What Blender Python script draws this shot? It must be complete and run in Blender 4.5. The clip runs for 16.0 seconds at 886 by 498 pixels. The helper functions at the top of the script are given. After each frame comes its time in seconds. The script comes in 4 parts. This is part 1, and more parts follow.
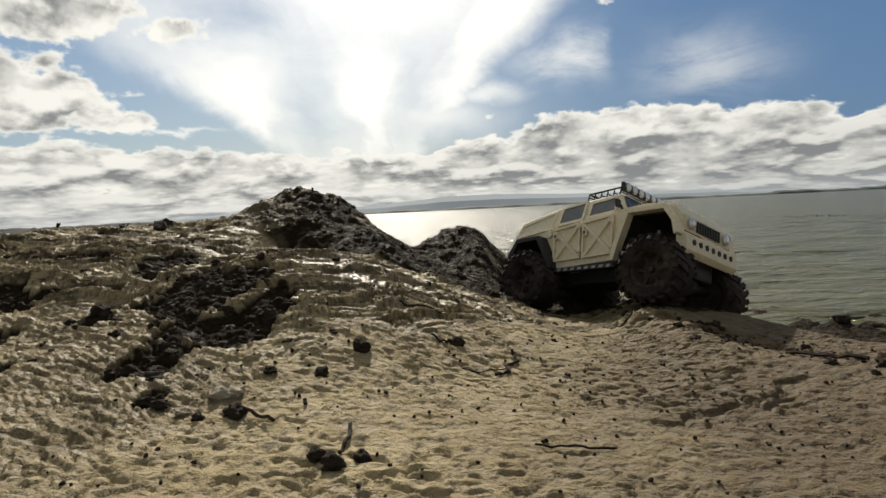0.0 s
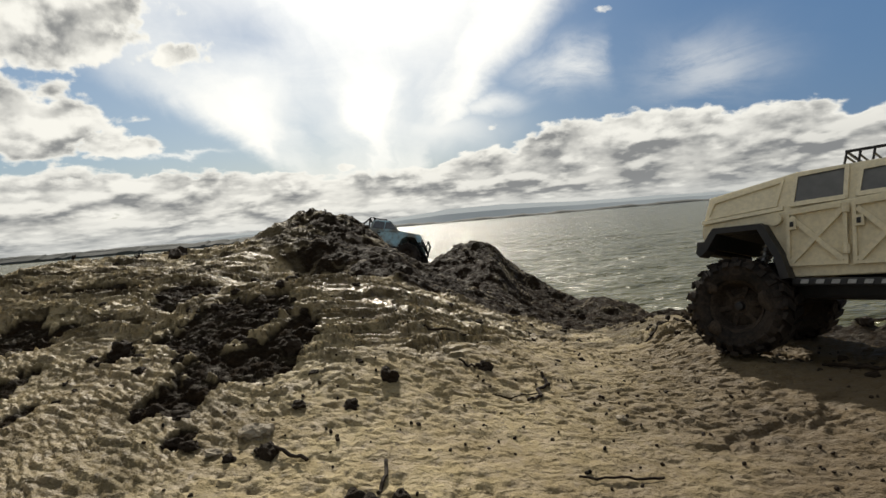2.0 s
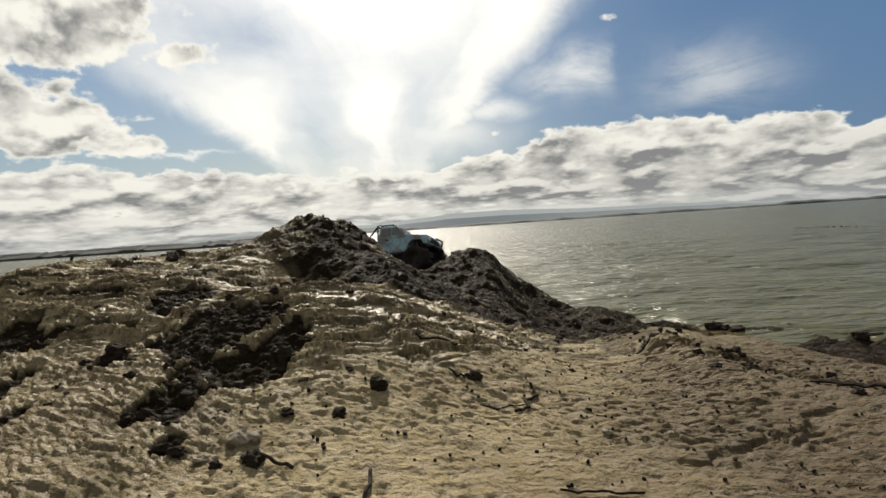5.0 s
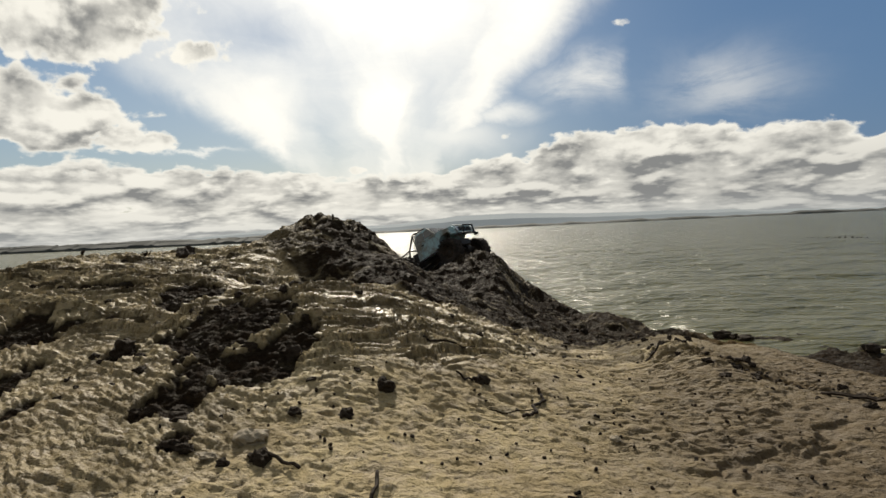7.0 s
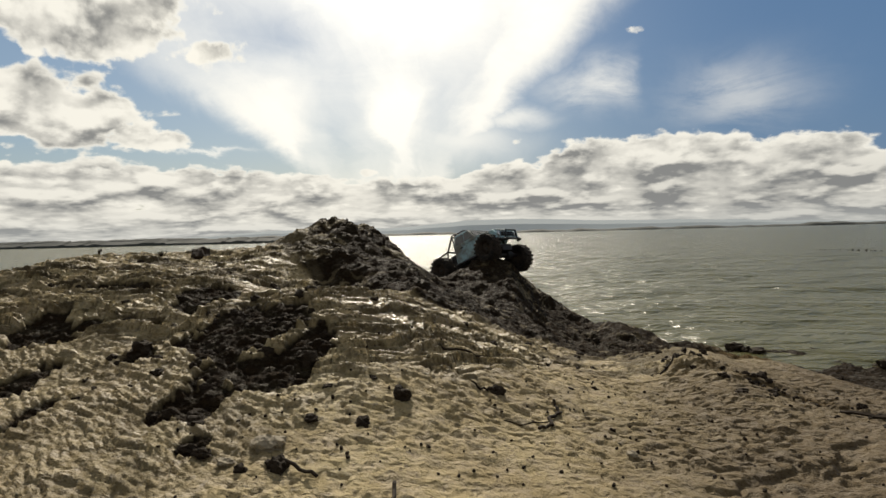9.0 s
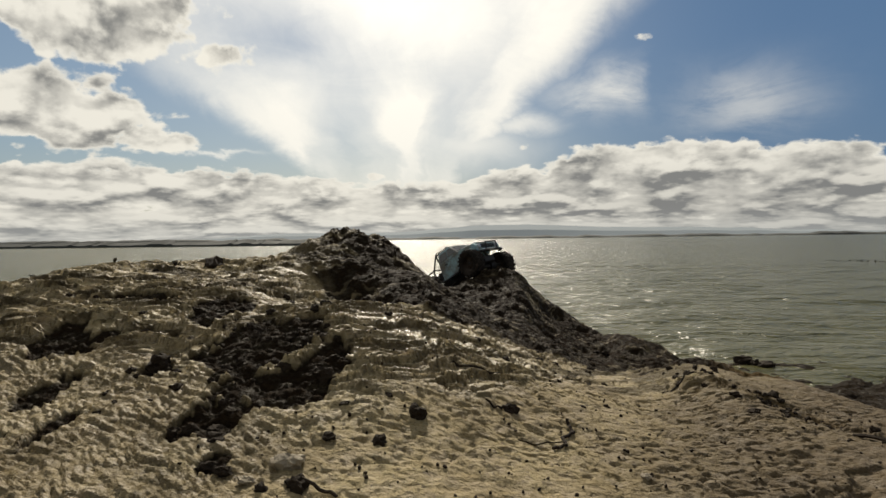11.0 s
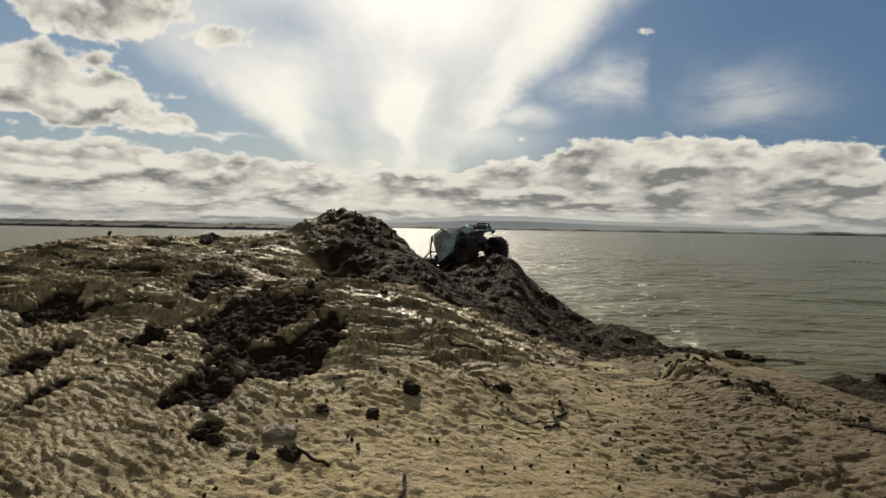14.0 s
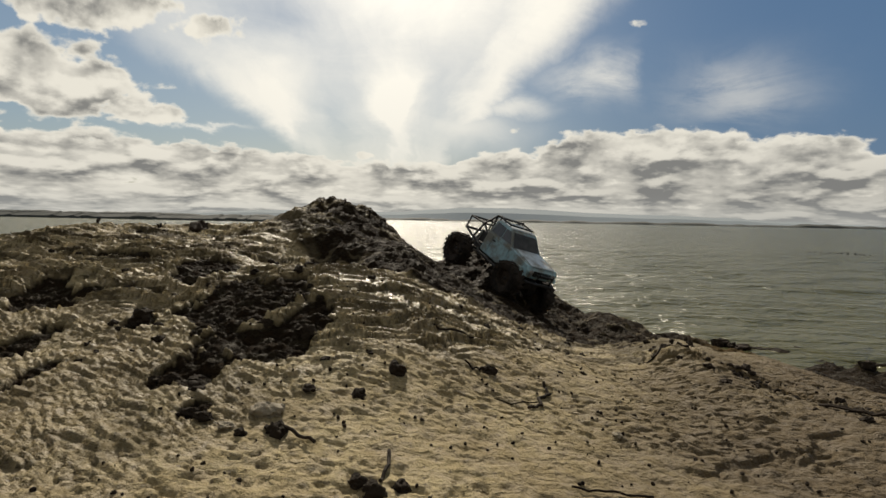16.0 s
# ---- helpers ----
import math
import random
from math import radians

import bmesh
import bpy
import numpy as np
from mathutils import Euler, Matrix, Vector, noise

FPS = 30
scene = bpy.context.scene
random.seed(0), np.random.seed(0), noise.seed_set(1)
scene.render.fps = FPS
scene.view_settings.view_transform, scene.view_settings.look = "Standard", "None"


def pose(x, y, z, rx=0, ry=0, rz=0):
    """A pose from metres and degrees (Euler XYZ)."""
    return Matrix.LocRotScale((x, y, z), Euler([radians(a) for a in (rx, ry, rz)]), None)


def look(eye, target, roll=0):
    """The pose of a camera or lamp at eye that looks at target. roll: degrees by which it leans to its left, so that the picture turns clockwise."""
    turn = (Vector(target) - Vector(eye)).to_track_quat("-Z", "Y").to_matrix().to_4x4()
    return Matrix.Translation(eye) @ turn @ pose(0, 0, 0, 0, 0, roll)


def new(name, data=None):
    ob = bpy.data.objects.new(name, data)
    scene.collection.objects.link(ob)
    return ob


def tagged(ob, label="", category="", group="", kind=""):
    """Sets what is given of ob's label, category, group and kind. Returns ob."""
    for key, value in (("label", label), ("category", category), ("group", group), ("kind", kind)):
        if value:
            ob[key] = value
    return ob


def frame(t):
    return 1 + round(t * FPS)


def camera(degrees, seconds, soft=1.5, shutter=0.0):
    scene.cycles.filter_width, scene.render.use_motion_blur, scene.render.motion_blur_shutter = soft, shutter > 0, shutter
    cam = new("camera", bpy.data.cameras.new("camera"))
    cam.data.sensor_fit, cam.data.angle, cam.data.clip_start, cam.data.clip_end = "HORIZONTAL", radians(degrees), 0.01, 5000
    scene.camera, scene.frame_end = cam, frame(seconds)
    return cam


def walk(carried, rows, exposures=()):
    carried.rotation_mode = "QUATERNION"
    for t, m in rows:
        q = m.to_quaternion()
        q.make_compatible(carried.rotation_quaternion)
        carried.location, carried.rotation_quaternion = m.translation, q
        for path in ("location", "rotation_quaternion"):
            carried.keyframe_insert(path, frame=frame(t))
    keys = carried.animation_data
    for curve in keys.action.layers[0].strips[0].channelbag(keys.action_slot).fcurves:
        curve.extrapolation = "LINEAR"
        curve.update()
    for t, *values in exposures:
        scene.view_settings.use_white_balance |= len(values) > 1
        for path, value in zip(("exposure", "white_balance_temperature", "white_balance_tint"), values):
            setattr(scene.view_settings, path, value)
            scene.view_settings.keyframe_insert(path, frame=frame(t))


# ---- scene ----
cam = camera(72.4, 16.0)
PATH = [
    (0, (0.058, 0.238, 0.41), (-0.06, 2.231, 0.283), -2.8),
    (0.5, (0.058, 0.232, 0.419), (-0.058, 2.226, 0.305), -2.3),
    (1, (0.053, 0.231, 0.427), (-0.061, 2.225, 0.322), -2.7),
    (1.5, (0.044, 0.243, 0.429), (-0.079, 2.236, 0.334), -4.8),
    (2, (0.036, 0.253, 0.425), (-0.104, 2.247, 0.34), -4.9),
    (2.5, (0.04, 0.254, 0.415), (-0.103, 2.246, 0.311), -4.5),
    (3, (0.048, 0.248, 0.417), (-0.089, 2.241, 0.315), -4.6),
    (3.5, (0.045, 0.247, 0.417), (-0.099, 2.239, 0.313), -4.3),
    (4, (0.051, 0.245, 0.425), (-0.089, 2.238, 0.337), -4.3),
    (6.5, (0.046, 0.249, 0.434), (-0.114, 2.241, 0.37), -2.8),
    (7, (0.045, 0.248, 0.433), (-0.121, 2.241, 0.371), -2.6),
    (7.5, (0.04, 0.25, 0.434), (-0.132, 2.241, 0.373), -2.4),
    (8, (0.039, 0.25, 0.432), (-0.142, 2.241, 0.37), -2.1),
    (8.5, (0.034, 0.249, 0.435), (-0.158, 2.239, 0.377), -1.6),
    (9, (0.033, 0.248, 0.44), (-0.162, 2.238, 0.392), -1.4),
    (9.5, (0.032, 0.244, 0.451), (-0.166, 2.234, 0.414), -1.4),
    (12, (0.014, 0.238, 0.46), (-0.204, 2.226, 0.427), 0.0),
    (12.5, (0.013, 0.242, 0.454), (-0.202, 2.23, 0.414), 0.2),
    (13, (0.012, 0.241, 0.455), (-0.197, 2.229, 0.409), 0.0),
    (13.5, (0.012, 0.236, 0.457), (-0.2, 2.224, 0.41), 0.4),
    (14, (0.017, 0.24, 0.444), (-0.181, 2.229, 0.377), 1.0),
    (14.5, (0.023, 0.243, 0.434), (-0.162, 2.233, 0.357), 0.8),
    (15, (0.014, 0.246, 0.43), (-0.18, 2.234, 0.341), 1.0),
    (15.5, (0.02, 0.241, 0.429), (-0.166, 2.23, 0.335), 1.2),
    (16, (0.026, 0.229, 0.434), (-0.145, 2.219, 0.341), 1.1),
]
walk(cam, [(t, look(eye, target, roll)) for t, eye, target, roll in PATH],
     exposures=[(0.0, 0.10, 6680, 9), (2.0, 0.10, 6700, 9), (7.0, 0.06, 6880, 9), (9.5, 0.06, 6950, 9), (12.0, -0.16, 7000, 9), (16.0, -0.15, 7080, 9)])

# ---------- sky, sun ----------
SUN_AZ, SUN_EL = -10.5, 35.0          # degrees right of +y, and above the horizon


class Nodes:
    """Short hand for wiring shader nodes."""

    def __init__(self, tree):
        self.t = tree
        tree.nodes.clear()

    def node(self, kind):
        return self.t.nodes.new(kind)

    def put(self, socket, value):
        if isinstance(value, bpy.types.NodeSocket):
            self.t.links.new(value, socket)
        elif value is not None:
            socket.default_value = value

    def math(self, op, a, b=None, c=None, clamp=False):
        n = self.node("ShaderNodeMath")
        n.operation, n.use_clamp = op, clamp
        for s, v in zip(n.inputs, (a, b, c)):
            self.put(s, v)
        return n.outputs[0]

    def step(self, v, lo, hi, smooth=True, out=(0.0, 1.0)):
        n = self.node("ShaderNodeMapRange")
        n.interpolation_type = "SMOOTHSTEP" if smooth else "LINEAR"
        for s, x in zip(n.inputs, (v, lo, hi, *out)):
            self.put(s, x)
        return n.outputs[0]

    def vec(self, x, y, z=0.0):
        n = self.node("ShaderNodeCombineXYZ")
        for s, v in zip(n.inputs, (x, y, z)):
            self.put(s, v)
        return n.outputs[0]

    def noise(self, v, scale, detail=4.0, rough=0.5, distort=0.0):
        n = self.node("ShaderNodeTexNoise")
        self.put(n.inputs["Vector"], v)
        for k, x in (("Scale", scale), ("Detail", detail), ("Roughness", rough), ("Distortion", distort)):
            self.put(n.inputs[k], x)
        return n.outputs[0]

    def voronoi(self, v, scale, feature="F1", out="Distance"):
        n = self.node("ShaderNodeTexVoronoi")
        n.feature = feature
        self.put(n.inputs["Vector"], v)
        self.put(n.inputs["Scale"], scale)
        return n.outputs[out]

    def mix(self, fac, a, b, blend="MIX"):
        n = self.node("ShaderNodeMix")
        n.data_type, n.blend_type = "RGBA", blend
        self.put(n.inputs[0], fac)
        self.put(n.inputs[6], a if isinstance(a, bpy.types.NodeSocket) else (*a, 1.0))
        self.put(n.inputs[7], b if isinstance(b, bpy.types.NodeSocket) else (*b, 1.0))
        return n.outputs[2]

    def attribute(self, name):
        n = self.node("ShaderNodeAttribute")
        n.attribute_name = name
        return n.outputs["Fac"]

    def bump(self, height, strength, distance, normal=None):
        n = self.node("ShaderNodeBump")
        for k, v in (("Strength", strength), ("Distance", distance), ("Height", height)):
            self.put(n.inputs[k], v)
        if normal is not None:
            self.put(n.inputs["Normal"], normal)
        return n.outputs[0]


def gauss(n, az, el, ca, ce, sa, se):
    """A soft hill of height 1 round a place in the sky."""
    a = n.math("POWER", n.math("DIVIDE", n.math("SUBTRACT", az, ca), sa), 2.0)
    e = n.math("POWER", n.math("DIVIDE", n.math("SUBTRACT", el, ce), se), 2.0)
    return n.math("EXPONENT", n.math("MULTIPLY", n.math("ADD", a, e), -1.0))


def build_sky():
    world = bpy.data.worlds.new("sky")
    scene.world = world
    world.use_nodes = True
    n = Nodes(world.node_tree)
    xyz = n.node("ShaderNodeSeparateXYZ")
    n.put(xyz.inputs[0], n.node("ShaderNodeTexCoord").outputs["Generated"])
    x, y, z = xyz.outputs
    az = n.math("MULTIPLY", n.math("ARCTAN2", x, y), 57.2958)
    el = n.math("MULTIPLY", n.math("ARCSINE", z), 57.2958)
    clear = n.node("ShaderNodeTexSky")
    clear.sky_type, clear.sun_disc = "NISHITA", False
    clear.sun_elevation, clear.sun_rotation = radians(SUN_EL), radians(SUN_AZ)
    clear.altitude, clear.air_density, clear.dust_density, clear.ozone_density = 10.0, 1.3, 0.6, 2.0
    blue = n.node("ShaderNodeVectorMath")
    blue.operation = "SCALE"
    n.put(blue.inputs[0], clear.outputs[0])
    blue.inputs["Scale"].default_value = 0.085
    sky = n.mix(n.step(az, -15.0, 25.0, out=(0.5, 0.85)), blue.outputs[0], (0.066, 0.155, 0.325))
    # wind-torn coordinates, so that nothing has a ruled edge
    torn = n.noise(n.vec(n.math("MULTIPLY", az, 0.16), n.math("MULTIPLY", el, 0.22), 7.0), 1.0, 7.0, 0.6, 0.4)
    torn2 = n.noise(n.vec(n.math("MULTIPLY", az, 0.14), n.math("MULTIPLY", el, 0.18), 19.0), 1.0, 7.0, 0.6, 0.4)
    waz = n.math("ADD", az, n.math("MULTIPLY", n.math("SUBTRACT", torn, 0.5), 5.0))
    wel = n.math("ADD", el, n.math("MULTIPLY", n.math("SUBTRACT", torn2, 0.5), 3.2))
    # high veil: a wide fan with three bright arms that spread upward
    def fan_from(ca, ce):
        dx, dy = n.math("SUBTRACT", waz, ca), n.math("SUBTRACT", wel, ce)
        return n.math("ARCTAN2", dx, dy), n.math("SQRT", n.math("ADD", n.math("MULTIPLY", dx, dx), n.math("MULTIPLY", dy, dy)))

    fan, far = fan_from(-10.0, 1.0)
    fan_l, far_l = fan_from(-18.8, 5.2)
    fan_m, far_m = fan_from(-9.8, 3.0)
    fibre = n.noise(n.vec(n.math("MULTIPLY", fan, 3.4), n.math("MULTIPLY", far, 0.09), 2.3), 1.6, 7.0, 0.6, 0.5)
    wisp = n.noise(n.vec(n.math("MULTIPLY", az, 0.09), n.math("MULTIPLY", el, 0.24), 4.0), 1.0, 8.0, 0.62, 0.8)
    wedge = n.math("MULTIPLY", n.step(fan, -1.08, -0.92), n.step(fan, 0.70, 0.90, out=(1.0, 0.0)))
    arm_l = n.math("MULTIPLY", n.math("MULTIPLY", n.step(fan_l, -1.00, -0.80), n.step(fan_l, -0.25, 0.42, out=(1.0, 0.0))), n.step(far_l, 6.5, 13.0, out=(1.0, 0.0)))
    arm_m = n.math("MULTIPLY", n.step(n.math("ABSOLUTE", fan_m), 0.05, 0.46, out=(1.0, 0.0)), n.math("MULTIPLY", n.step(far_m, 1.0, 6.5), n.step(far_m, 8.0, 14.0, out=(1.0, 0.0))))
    arm_r = n.math("MULTIPLY", n.math("MULTIPLY", n.step(fan, 0.45, 0.70), n.step(fan, 0.76, 0.88, out=(1.0, 0.0))), n.step(far, 8.0, 13.0))
    low_r = n.math("MAXIMUM", gauss(n, waz, wel, -3.5, 8.6, 5.0, 2.2), gauss(n, waz, wel, 1.0, 10.6, 3.2, 0.8))
    glow = n.math("MULTIPLY", gauss(n, waz, wel, -9.0, 20.5, 11.0, 4.2), 0.7)
    gap = n.math("ADD", n.math("MULTIPLY", gauss(n, waz, wel, -20.5, 18.0, 5.0, 2.6), 0.55), n.math("MULTIPLY", gauss(n, waz, wel, -14.9, 8.5, 1.6, 4.5), 0.30))
    body = n.math("ADD", 0.20, n.math("MULTIPLY", n.math("ADD", fibre, wisp), 0.36))
    for w, k in ((arm_l, 0.42), (arm_m, 0.55), (arm_r, 0.40), (glow, 0.50), (gap, -0.75)):
        body = n.math("ADD", body, n.math("MULTIPLY", w, k))
    veil = n.math("MULTIPLY", wedge, body, clamp=True)
    veil = n.math("MAXIMUM", veil, n.math("MULTIPLY", low_r, 0.75))
    tuft_ = n.math("MULTIPLY", gauss(n, waz, wel, 9.5, 13.2, 4.5, 1.9), n.step(waz, 11.8, 13.4, out=(1.0, 0.0)))
    loose = n.math("ADD", n.math("MULTIPLY", tuft_, 0.75), n.math("MULTIPLY", gauss(n, waz, wel, 20.5, 11.0, 4.6, 2.6), 0.50))
    loose = n.math("MULTIPLY", loose, n.step(n.math("ADD", wisp, n.math("MULTIPLY", fibre, 0.4)), 0.45, 0.85))
    veil = n.math("MAXIMUM", veil, loose)
    thin = n.math("MULTIPLY", gauss(n, az, wel, -26.5, 7.6, 3.0, 0.16), 0.7)
    veil = n.math("MAXIMUM", veil, thin)
    near = n.math("SQRT", n.math("ADD", n.math("POWER", n.math("SUBTRACT", az, SUN_AZ), 2.0), n.math("POWER", n.math("SUBTRACT", el, SUN_EL), 2.0)))
    shine = n.math("EXPONENT", n.math("MULTIPLY", near, -0.080))
    white = n.mix(shine, (0.86, 0.86, 0.83), (2.3, 2.25, 2.1))
    sky = n.mix(n.math("MULTIPLY", veil, 0.95), sky, white)
    # heaped clouds: a bank over the horizon that thins towards it, and single heaps higher up
    top = 5.9
    for ca, sa, k in ((13.0, 9.0, 2.7), (26.0, 7.0, 1.2), (-33.0, 7.0, 0.8), (-9.0, 4.0, -0.9)):
        e = n.math("POWER", n.math("DIVIDE", n.math("SUBTRACT", az, ca), sa), 2.0)
        top = n.math("ADD", top, n.math("MULTIPLY", n.math("EXPONENT", n.math("MULTIPLY", e, -1.0)), k))

    def heaps(e):
        rows = n.math("LOGARITHM", n.math("MAXIMUM", n.math("ADD", e, 1.6), 0.4), math.e)
        rows = n.math("ADD", n.math("MULTIPLY", rows, 1.5), n.math("MULTIPLY", e, 0.055))
        p = n.vec(n.math("MULTIPLY", az, 0.125), rows, 1.7)
        big = n.noise(p, 1.9, 9.0, 0.53, 0.1)
        puffs = n.voronoi(n.vec(n.math("MULTIPLY", waz, 0.125), rows, 0.4), 6.5)
        heap = n.math("SUBTRACT", big, n.math("MULTIPLY", puffs, 0.13))
        bank = n.step(n.math("SUBTRACT", e, top), -1.8, 2.4, out=(0.36, -0.30))
        single = n.math("SUBTRACT", n.math("MULTIPLY", gauss(n, az, e, -39.5, 10.6, 9.8, 3.7), 0.80), 0.30)
        for ca, ce, sa, se, k in ((-36.5, 19.0, 9.6, 4.6, 0.56), (-31.5, 8.9, 5.0, 1.8, 0.34), (-26.0, 16.0, 2.6, 1.9, 0.28), (12.4, 17.4, 1.7, 0.8, 0.18), (-12.6, 5.9, 1.4, 0.7, 0.22), (1.6, 8.4, 1.4, 0.7, 0.22), (-29.5, 21.0, 3.0, 1.6, 0.2), (45.0, 15.0, 8.0, 2.5, 0.26)):
            single = n.math("MAXIMUM", single, n.math("SUBTRACT", n.math("MULTIPLY", gauss(n, az, e, ca, ce, sa, se), k + 0.30), 0.30))
        soft = n.math("SUBTRACT", n.noise(p, 1.9, 5.0, 0.5, 0.1), n.math("MULTIPLY", puffs, 0.05))
        return n.math("ADD", heap, n.math("MAXIMUM", bank, single)), soft

    lift = n.math("MULTIPLY", n.math("ADD", el, 2.2), 0.13)
    (dens, heap), (_, above) = heaps(el), heaps(n.math("ADD", el, lift))
    cover = n.step(dens, 0.47, 0.58)
    under = n.step(n.math("SUBTRACT", above, heap), -0.17, 0.17)
    thick = n.math("MULTIPLY", n.step(heap, 0.26, 0.60), n.math("MULTIPLY", under, 1.30), clamp=True)
    thick = n.math("ADD", n.math("MULTIPLY", thick, 0.95), n.math("MULTIPLY", n.step(az, -14.0, 22.0, out=(0.14, 0.38)), n.step(el, 2.6, 7.5, out=(1.0, 0.2))), clamp=True)
    thick = n.math("MULTIPLY", thick, n.step(dens, 0.50, 0.68))
    edge = n.mix(shine, (0.86, 0.855, 0.81), (1.45, 1.40, 1.26))
    core = n.mix(shine, (0.22, 0.23, 0.24), (0.52, 0.50, 0.45))
    sky = n.mix(cover, sky, n.mix(thick, edge, core))
    # broken cloud over the rest of the sky
    rest = n.math("MAXIMUM", n.step(n.math("ABSOLUTE", az), 48.0, 70.0), n.step(el, 26.0, 38.0))
    patchy = n.step(n.noise(n.vec(x, y, z), 3.0, 6.0, 0.55), 0.35, 0.60)
    sky = n.mix(n.math("MULTIPLY", rest, patchy), sky, (0.43, 0.425, 0.41))
    haze = n.step(el, -1.0, 3.0, out=(0.55, 0.0))
    sky = n.mix(haze, sky, n.mix(shine, (0.45, 0.48, 0.50), (0.80, 0.79, 0.74)))
    out = n.node("ShaderNodeBackground")
    n.put(out.inputs[0], sky)
    out.inputs[1].default_value = 1.0
    n.put(n.node("ShaderNodeOutputWorld").inputs[0], out.outputs[0])


build_sky()
sun = new("sun", bpy.data.lights.new("sun", "SUN"))
sun.data.energy, sun.data.angle, sun.data.color = 5.0, radians(1.2), (1.0, 0.94, 0.84)
sun.matrix_basis = look((0, 0, 5), (-5 * math.sin(radians(SUN_AZ)), -5 * math.cos(radians(SUN_AZ)), 5 - 5 * math.tan(radians(SUN_EL))))


# ---------- materials ----------
def material(name, build):
    m = bpy.data.materials.new(name)
    m.use_nodes = True
    n = Nodes(m.node_tree)
    shader = n.node("ShaderNodeBsdfPrincipled")
    n.put(n.node("ShaderNodeOutputMaterial").inputs[0], shader.outputs[0])
    for k, v in build(n).items():
        n.put(shader.inputs[k], (*v, 1.0) if isinstance(v, tuple) and len(v) == 3 else v)
    return m


def place(n):
    """Object space, in metres."""
    return n.node("ShaderNodeTexCoord").outputs["Object"]


def mud(n):
    p = place(n)
    soil_shade, wet = n.attribute("soil_shade"), n.attribute("wet")
    broad, fine, grit = n.noise(p, 5.0, 5.0, 0.6), n.noise(p, 45.0, 6.0, 0.65), n.noise(p, 420.0, 3.0, 0.6)
    silt = n.mix(n.step(broad, 0.35, 0.68), (0.300, 0.228, 0.108), (0.420, 0.335, 0.170))
    silt = n.mix(n.step(fine, 0.30, 0.58, out=(0.45, 0.0)), silt, (0.17, 0.115, 0.058))
    # dark earth, near black so that it also holds the mounds' shade
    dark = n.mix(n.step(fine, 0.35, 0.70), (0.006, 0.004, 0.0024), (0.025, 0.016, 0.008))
    spot = n.noise(p, 110.0, 5.0, 0.6)
    fleck = n.step(spot, 0.34, 0.42, out=(0.75, 0.0))
    fac = n.math("ADD", soil_shade, n.math("MULTIPLY", n.math("SUBTRACT", fine, 0.5), 0.7), clamp=True)
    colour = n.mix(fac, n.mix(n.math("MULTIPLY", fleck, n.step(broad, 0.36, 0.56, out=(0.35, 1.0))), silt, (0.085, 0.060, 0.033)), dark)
    # damp brown silt, darkened further to paint the lens vignette on the right
    colour = n.mix(n.math("MULTIPLY", n.attribute("damp_vignette"), 0.95), colour, n.mix(broad, (0.072, 0.047, 0.018), (0.116, 0.078, 0.034)))
    colour = n.mix(n.math("MULTIPLY", n.math("MULTIPLY", grit, 0.25), n.math("SUBTRACT", 1.0, fac)), colour, (0.10, 0.08, 0.055))
    rough = n.math("SUBTRACT", n.step(fine, 0.3, 0.7, out=(0.70, 0.95)), n.math("MULTIPLY", n.math("MULTIPLY", wet, n.math("SUBTRACT", 1.0, n.math("MULTIPLY", fac, 0.70))), 0.44))
    turned = n.node("ShaderNodeMapping")
    n.put(turned.inputs[0], p)
    turned.inputs["Rotation"].default_value = (0, 0, 0.64)
    turned.inputs["Scale"].default_value = (62.0, 105.0, 60.0)
    scales = n.voronoi(turned.outputs[0], 1.0)
    flat = n.node("ShaderNodeMapping")
    n.put(flat.inputs[0], p)
    flat.inputs["Scale"].default_value = (0.62, 1.0, 1.0)
    b = n.bump(scales, n.math("MULTIPLY", wet, 0.5, clamp=True), 0.004)
    b = n.bump(n.noise(flat.outputs[0], 130.0, 4.0, 0.6), 0.9, 0.007, b)
    b = n.bump(n.noise(flat.outputs[0], 58.0, 3.0, 0.55), 0.7, 0.009, b)
    b = n.bump(fine, 0.9, 0.013, b)
    b = n.bump(grit, 0.5, 0.0012, b)
    return {"Base Color": colour, "Roughness": rough, "Normal": b, "Specular IOR Level": n.math("SUBTRACT", 0.40, n.math("MULTIPLY", fac, 0.37))}


def lake(n):
    p = place(n)
    stretch = n.node("ShaderNodeMapping")
    n.put(stretch.inputs[0], p)
    stretch.inputs["Scale"].default_value = (0.68, 1.0, 1.0)
    stretch.inputs["Rotation"].default_value = (0, 0, 0.10)
    q = stretch.outputs[0]
    chop = n.noise(q, 9.0, 4.0, 0.55, 0.5)
    swell = n.noise(q, 1.7, 3.0, 0.5, 0.4)
    far = n.noise(q, 0.12, 4.0, 0.5)
    b = n.bump(swell, 1.0, 0.17)
    b = n.bump(chop, 1.0, 0.070, b)
    b = n.bump(n.noise(q, 28.0, 3.0, 0.5), 0.35, 0.006, b)
    colour = n.mix(far, (0.074, 0.070, 0.027), (0.098, 0.092, 0.040))
    return {"Base Color": colour, "Roughness": 0.26, "Normal": b, "IOR": 1.33, "Specular IOR Level": 0.17}


MUD = material("mud", mud)
LAKE = material("lake_water", lake)


